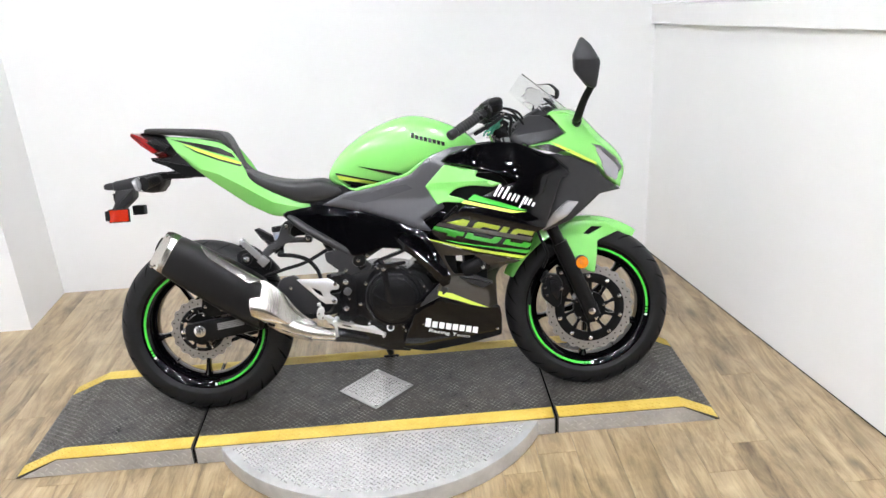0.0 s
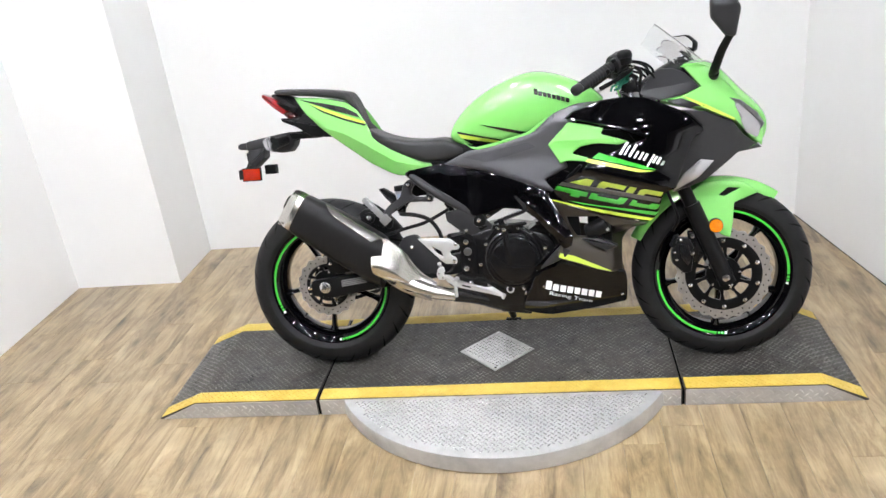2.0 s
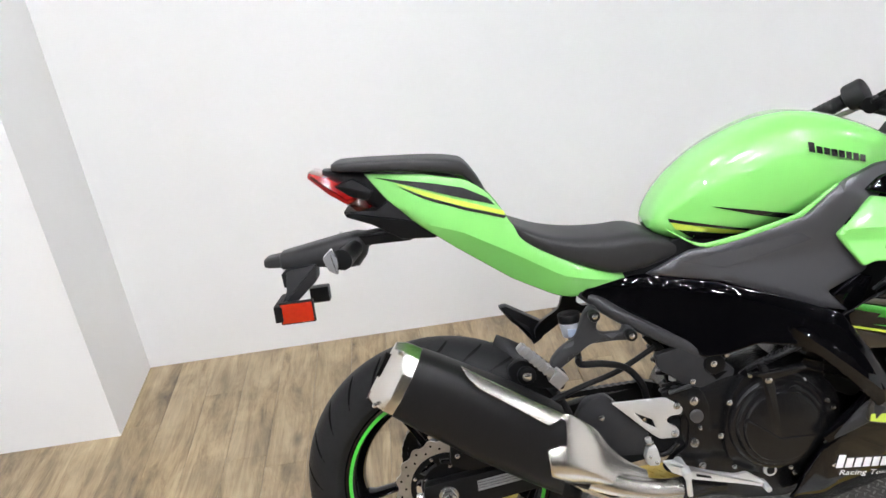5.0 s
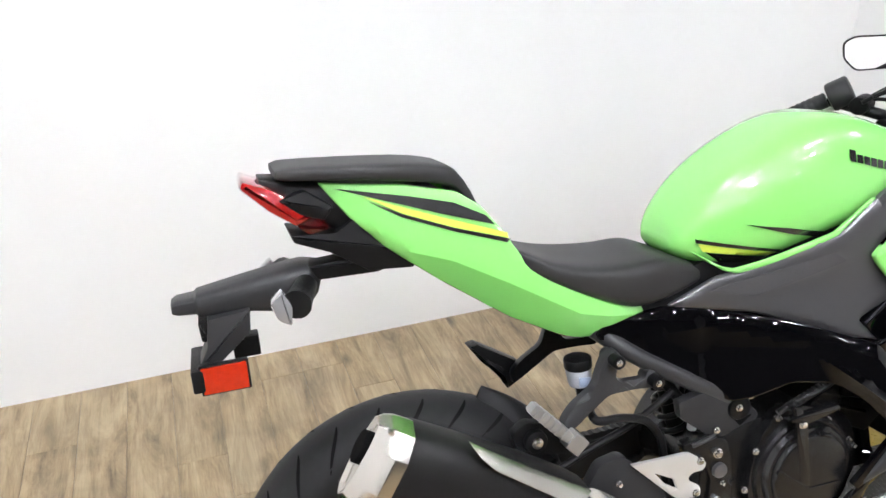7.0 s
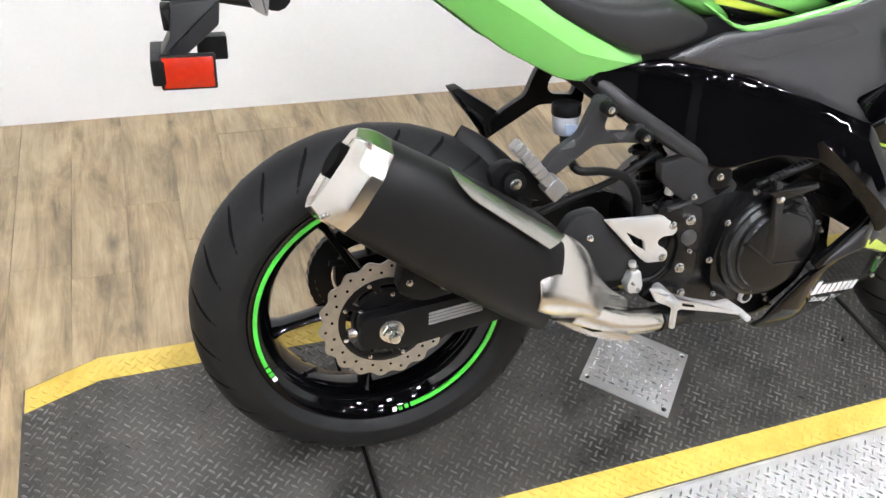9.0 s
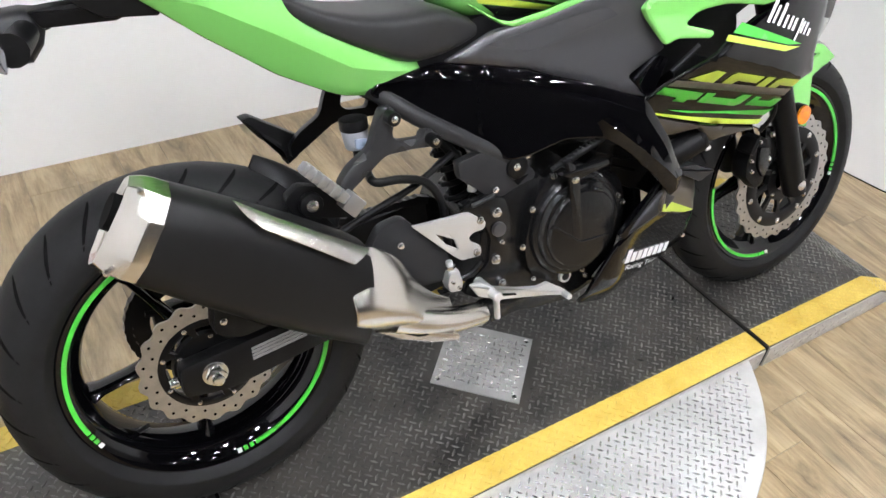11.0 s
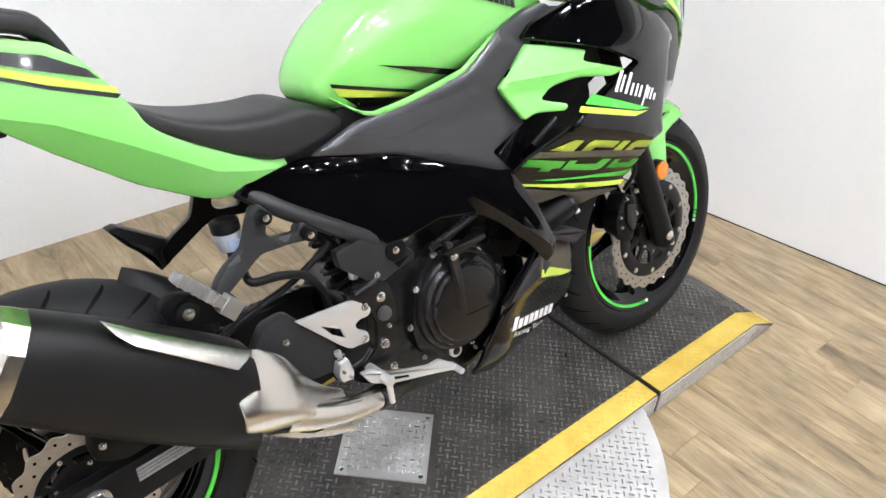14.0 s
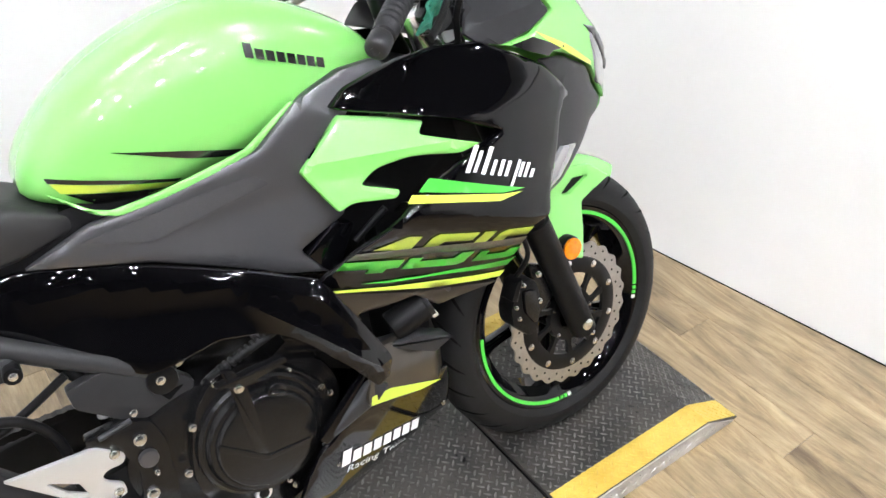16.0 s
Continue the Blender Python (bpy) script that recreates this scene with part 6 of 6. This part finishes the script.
for tu, tw, bu, bw, vb, bulge in spline_rows([(0.203, 0.474, 0.205, 0.360, -0.186, 0.030), (0.208, 0.480, 0.209, 0.354, -0.187, 0.036), (0.250, 0.484, 0.238, 0.338, -0.184, 0.038), (0.304, 0.440, 0.280, 0.322, -0.168, 0.044),
                                              (0.340, 0.384, 0.318, 0.304, -0.154, 0.042), (0.372, 0.346, 0.360, 0.284, -0.146, 0.034), (0.410, 0.318, 0.410, 0.268, -0.140, 0.024)], 5):
    outer_ = [(tu + (bu - tu) * f, vb - bulge * g, tw + (bw - tw) * f) for f, g in FOLDS]
    loops.append(outer_ + [(x, y + 0.004 + 0.2 * (vb - y), z) for x, y, z in reversed(outer_[1:-1])])
rings(bm, loops)
part("shield_nose", bm, STEEL, can, "brushed steel collector cover sweeping into the pipe", smooth=38)
rod("exhaust_pipe", [(0.285, -0.170, 0.340), (0.345, -0.168, 0.308), (0.410, -0.160, 0.284), (0.490, -0.146, 0.268)], 0.031, STEEL, "brushed steel exhaust pipe", n=24, r_end=0.020)
rod("header_pipe", [(0.470, -0.150, 0.272), (0.510, -0.136, 0.264), (0.56, -0.105, 0.245), (0.63, -0.065, 0.212), (0.72, -0.03, 0.190)], 0.0235, ENGINE, "blackened header pipe", n=24)
plate("shield_tail", [(0.240, 0.338), (0.305, 0.316), (0.350, 0.296), (0.400, 0.274), (0.398, 0.262), (0.350, 0.276), (0.290, 0.304)], -0.192, -0.184, STEEL, "steel lip below the shield", r=0.004, bev=0.002)
plate("lip_slot", [(0.296, 0.313), (0.318, 0.307), (0.340, 0.296), (0.320, 0.299)], -0.1935, -0.183, DARKGAP, r=0.002, bev=0)

# front fork, caliper and mudguard
for sgn in (-1, 1):
    rod("fork_leg", [(1.372, sgn * 0.096, 0.268), (1.345, sgn * 0.096, 0.335), (1.262, sgn * 0.096, 0.535)], 0.027, BLACKM, "black fork leg", n=24)
    rod("fork_tube", [(1.268, sgn * 0.096, 0.520), (1.18, sgn * 0.096, 0.725), (1.105, sgn * 0.096, 0.905)], 0.0215, FRAME if sgn > 0 else BLACKM, "black fork tube", n=20)
    pin("fork_cap", (1.110, sgn * 0.096, 0.890), (1.095, sgn * 0.096, 0.930), 0.023, BLACKM if sgn > 0 else ALU, "fork cap", bev=0.003)
pin("front_axle", (1.363, -0.095, 0.290), (1.363, -0.123, 0.290), 0.0125, CHROME, "plated front axle end", bev=0.002)
pin("axle_pinch", (1.372, -0.112, 0.268), (1.382, -0.118, 0.262), 0.006, CHROME)
plate("front_caliper", [(1.196, 0.372), (1.206, 0.396), (1.216, 0.426), (1.258, 0.420), (1.270, 0.382), (1.260, 0.310), (1.236, 0.302), (1.198, 0.340)], -0.095, -0.050, BLACKM, "black front brake caliper", r=0.010, bev=0.008)
plate("caliper_face", [(1.222, 0.408), (1.252, 0.402), (1.260, 0.352), (1.246, 0.330), (1.224, 0.362)], -0.104, -0.093, ENGINE, r=0.008)
plate("caliper_bracket", [(1.248, 0.448), (1.280, 0.440), (1.304, 0.366), (1.268, 0.338), (1.256, 0.380)], -0.090, -0.072, ENGINE, "black caliper bracket", r=0.008)
plate("caliper_fin", [(1.192, 0.398), (1.208, 0.430), (1.222, 0.436), (1.206, 0.392)], -0.104, -0.066, BLACKM, r=0.003)
for u, w, r in ((1.212, 0.352, 0.0045), (1.206, 0.378, 0.0045), (1.226, 0.418, 0.005), (1.264, 0.428, 0.007), (1.262, 0.372, 0.007)):
    bolt((u, -0.096, w), r, bike)
pin("coolant_hose", (0.925, -0.128, 0.462), (0.992, -0.142, 0.492), 0.026, BLACKM, "black coolant hose in the fairing opening", bev=0.004)
pin("hose_clip", (0.984, -0.1405, 0.4885), (0.992, -0.1425, 0.492), 0.0268, FRAME, "black hose clamp band", bev=0.001)
pin("clip_screw", (0.986, -0.160, 0.474), (0.995, -0.161, 0.478), 0.006, ALU, "bright hose clamp screw", bev=0.001)
rod("hose", [(1.200, -0.112, 0.452), (1.215, -0.130, 0.50), (1.190, -0.125, 0.57), (1.165, -0.10, 0.66)], 0.005, BLACKM, "black brake hose")
bm = bmesh.new()
loops = []
FX, FZ = 1.364, 0.293
for k in range(33):
    a = radians(54 + 102 * k / 32)
    hw = 0.066 * min(1.0, 0.25 + 3.2 * (k / 32), 0.45 + 3.0 * (1 - k / 32))
    R0 = 0.318 + 0.004 * math.sin(math.pi * k / 32)
    row = [(FX + (R0 - 0.030 * abs(e) ** 2.5) * math.cos(a), e * hw, FZ + (R0 - 0.030 * abs(e) ** 2.5) * math.sin(a)) for e in [-1 + j / 7 for j in range(15)]]
    row2 = [(FX + (x - FX) * 0.988, y * 0.97, FZ + (z - FZ) * 0.988) for x, y, z in reversed(row)]
    loops.append(row + row2)
rings(bm, loops)
guard = part("front_mudguard", bm, GREEN, bike, "bright green front mudguard", smooth=50)
slot = rounded([(1.352, 0.556), (1.382, 0.580), (1.420, 0.576), (1.372, 0.552)], 0.004, 3)
for mirrored in (False, True):
    bm = bmesh.new()
    sheet(bm, rounded([(1.262, 0.572), (1.300, 0.600), (1.36, 0.604), (1.430, 0.596), (1.478, 0.560), (1.400, 0.530), (1.394, 0.47), (1.384, 0.418), (1.355, 0.428), (1.318, 0.474), (1.272, 0.520)], 0.006, 3), lambda u, w: -0.070 - 0.16 * max(0, 0.56 - w) + 0.25 * max(0, w - 0.585), thick=0.004, res=0.015, roll=0.005, holes=(slot,))
    part("mudguard_side", bm, GREEN, guard, "bright green mudguard cheek with a slot", mirror=mirrored)
bm = bmesh.new()
slab(bm, slot, -0.062, -0.058, 0)
part("slot_back", bm, BLACKM, guard)
for sgn in (-1, 1):
    p0, p1 = (1.336, sgn * 0.090, 0.462), (1.336, sgn * 0.112, 0.462)
    am = pin("fork_reflector", p0, p1, 0.0235, BLACKM, "round amber reflector in a black rim", bev=0.003)
    bm = bmesh.new()
    cyl(bm, (1.336, sgn * 0.108, 0.462), (1.336, sgn * 0.1165, 0.462), 0.0215, n=28, bev=0.002)
    part("lens", bm, AMBER, am, "amber reflector lens")

# handlebars
for sgn in (-1, 1):
    g0, g1 = (Vector((1.022, -0.150, 0.990)), Vector((0.918, -0.229, 0.929))) if sgn < 0 else (Vector((1.022, 0.205, 0.985)), Vector((0.908, 0.318, 0.912)))
    k = 0.74 if sgn < 0 else 1.0
    dirv = (g1 - g0).normalized()
    pin("handlebar", (1.100, sgn * 0.115, 0.945), tuple(g0), 0.012, FRAME, "black handlebar")
    bm = bmesh.new()
    mg, lg = frame_along(tuple(g0), tuple(g0.lerp(g1, 0.94)))
    prof = [(0.014, 0.0), (0.0168, 0.002)] + [(0.0178 if (k // 2) % 2 else 0.0165, 0.012 + 0.003 * k) for k in range(int((lg - 0.024) / 0.003))] + [(0.0168, lg - 0.002), (0.014, lg)]
    rings(bm, [[mg @ Vector((r * math.cos(2 * math.pi * j / 24), r * math.sin(2 * math.pi * j / 24), z)) for j in range(24)] for r, z in prof])
    grip = part("grip", bm, FADED, bike, "black ribbed rubber grip")
    bm = bmesh.new()
    me_, le = frame_along(tuple(g0.lerp(g1, 0.94)), tuple(g0.lerp(g1, 1.17)))
    rings(bm, [[me_ @ Vector((r * math.cos(2 * math.pi * j / 24), r * math.sin(2 * math.pi * j / 24), z * le)) for j in range(24)] for r, z in ((0.0135, 0.0), (0.0150, 0.05), (0.0162, 0.12), (0.0168, 0.55), (0.0166, 0.72), (0.0156, 0.86), (0.0132, 0.95), (0.0098, 0.99), (0.0062, 1.0), (0.0055, 0.96), (0.0020, 0.95))])
    part("bar_end", bm, SATIN, bike, "dark polished bar-end weight", smooth=50)
    sw = g0 + dirv * -0.028
    pin("switch_housing", tuple(sw - dirv * 0.022), tuple(sw + dirv * 0.024), 0.031, FADED, "black switch housing", bev=0.006)
    rod("lever", [(g0.x + 0.050, k * sgn * 0.150, g0.z - 0.004), (g0.x + 0.062, k * sgn * 0.200, g0.z - 0.012), (g0.x + 0.018, k * sgn * 0.270, g0.z - 0.040), (g0.x - 0.040, k * sgn * 0.335, g0.z - 0.068)], 0.0065, BLACKM if sgn < 0 else ALU, "hand lever", flat=0.6)
    pin("lever_perch", (1.040, k * sgn * 0.140, 0.972), (1.085, k * sgn * 0.165, 0.975), 0.019, BLACKM, "black lever perch", bev=0.004)
bm = bmesh.new()
lathe_rows = [(0.0200, 0.0), (0.0225, 0.004), (0.0235, 0.020), (0.0250, 0.021), (0.0255, 0.030), (0.0240, 0.038), (0.0190, 0.0435), (0.0100, 0.0465), (0.0020, 0.0470)]
mr, lr = frame_along((1.064, -0.150, 0.992), (1.060, -0.152, 1.039))
rings(bm, [[mr @ Vector((r * math.cos(2 * math.pi * j / 28), r * math.sin(2 * math.pi * j / 28), z)) for j in range(28)] for r, z in lathe_rows])
part("front_reservoir", bm, FRAME, bike, "domed black front brake fluid reservoir", smooth=40)
pin("reservoir_bolt", (1.075, -0.150, 0.985), (1.090, -0.158, 0.982), 0.006, CHROME, "small bright clamp bolt")
pin("switch_button", (1.030, -0.172, 1.002), (1.026, -0.176, 1.012), 0.009, BLACKM, bev=0.002)
pin("switch_rocker", (1.012, -0.176, 0.978), (1.008, -0.186, 0.972), 0.007, FRAME, bev=0.002)
plate("top_clamp", [(1.04, 0.905), (1.075, 0.945), (1.130, 0.935), (1.135, 0.905)], -0.125, 0.125, FRAME, "black top fork clamp", r=0.012, bev=0.006)
pin("clip_on", (1.082, -0.096, 0.868), (1.056, -0.096, 0.940), 0.026, CHROME, "bright fork top in its clamp", bev=0.005)
rng = random.Random(11)
for k in range(4):
    pts = [(1.086 - 0.010 * k - 0.007 * j + rng.uniform(-0.006, 0.006), -0.146 - 0.004 * k + rng.uniform(-0.008, 0.008), 0.978 - 0.003 * k - 0.011 * j + rng.uniform(-0.005, 0.005)) for j in range(6)]
    rod("taped_cable", pts, 0.0052 - 0.0006 * k, TEAL, "cable wound with crumpled green tape", flat=0.55, n=8)
rod("brake_line", [(1.088, -0.150, 0.985), (1.112, -0.140, 0.965), (1.108, -0.126, 0.92), (1.120, -0.110, 0.86)], 0.0055, FRAME, "black brake line")
plate("bar_clamp", [(1.040, 0.930), (1.062, 0.962), (1.092, 0.956), (1.100, 0.918), (1.070, 0.900)], -0.132, -0.108, ENGINE, "black handlebar clamp", r=0.008, bev=0.005)
bolt((1.078, -0.133, 0.948), 0.006, bike)
for k, (y0, z0) in enumerate(((-0.13, 0.97), (-0.11, 0.99), (0.10, 0.985), (0.13, 0.97), (0.08, 1.0))):
    rod("cable", [(1.04, y0 * 1.3, z0 - 0.005), (1.09, y0 * 1.1, z0 + 0.012), (1.15, y0 * 0.9, z0 - 0.015), (1.17, y0 * 0.7, z0 - 0.10)], 0.0042, BLACKM, "black control cable")
pin("ignition_switch", (1.060, 0, 0.925), (1.050, 0, 0.960), 0.020, FRAME, "ignition switch", bev=0.003)

# underside
plate("sump", [(0.58, 0.235), (0.74, 0.235), (0.80, 0.205), (0.72, 0.182), (0.62, 0.190)], -0.08, 0.08, ENGINE, "black engine sump", r=0.012)
pin("drain_boss", (0.640, -0.03, 0.20), (0.640, -0.03, 0.180), 0.012, ENGINE)
# ---------------------------------------------------------------- floor planks, the nearest as pieces, the rest joined
PW, PL, GAP = 0.128, 0.92, 0.0006


def plank_mesh(w, l):
    bm = bmesh.new()
    x, y, b = w / 2 - GAP / 2, l / 2 - GAP / 2, 0.0007
    rings(bm, [[(-x, -y, -0.004), (x, -y, -0.004), (x, y, -0.004), (-x, y, -0.004)],
               [(-x, -y, -b), (x, -y, -b), (x, y, -b), (-x, y, -b)],
               [(-x + b, -y + b, 0), (x - b, -y + b, 0), (x - b, y - b, 0), (-x + b, y - b, 0)]])
    me = bpy.data.meshes.new("plank")
    bmesh.ops.recalc_face_normals(bm, faces=bm.faces)
    bm.to_mesh(me)
    bm.free()
    me.materials.append(WOOD)
    return me


PLANK = plank_mesh(PW, PL)
rng = random.Random(7)
far_v, far_f = [], []
for i in range(-34, 34):
    off = rng.random() * PL
    y = -9.0 - off
    while y < 2.6:
        cx, cy = 0.04 + i * PW, y + PL / 2
        if -1.7 < cx < 2.6 and -2.4 < cy < 1.6:
            p = new("plank", PLANK)
            p.location = (cx, cy, 0)
            p.parent = floor
        else:
            k = len(far_v)
            for z, s in ((-0.004, 0), (0, 0.0007)):
                for a, b in ((-1, -1), (1, -1), (1, 1), (-1, 1)):
                    far_v.append((cx + a * (PW / 2 - GAP / 2 - s), cy + b * (PL / 2 - GAP / 2 - s), z))
            far_f += [(k + 4, k + 5, k + 6, k + 7)] + [(k + j, k + (j + 1) % 4, k + 4 + (j + 1) % 4, k + 4 + j) for j in range(4)]
        y += PL
me = bpy.data.meshes.new("far_planks")
me.from_pydata(far_v, [], far_f)
me.materials.append(WOOD)
fp = new("far_planks", me)
fp.parent = floor
tagged(fp, "wood-look vinyl planks", kind="stuff")
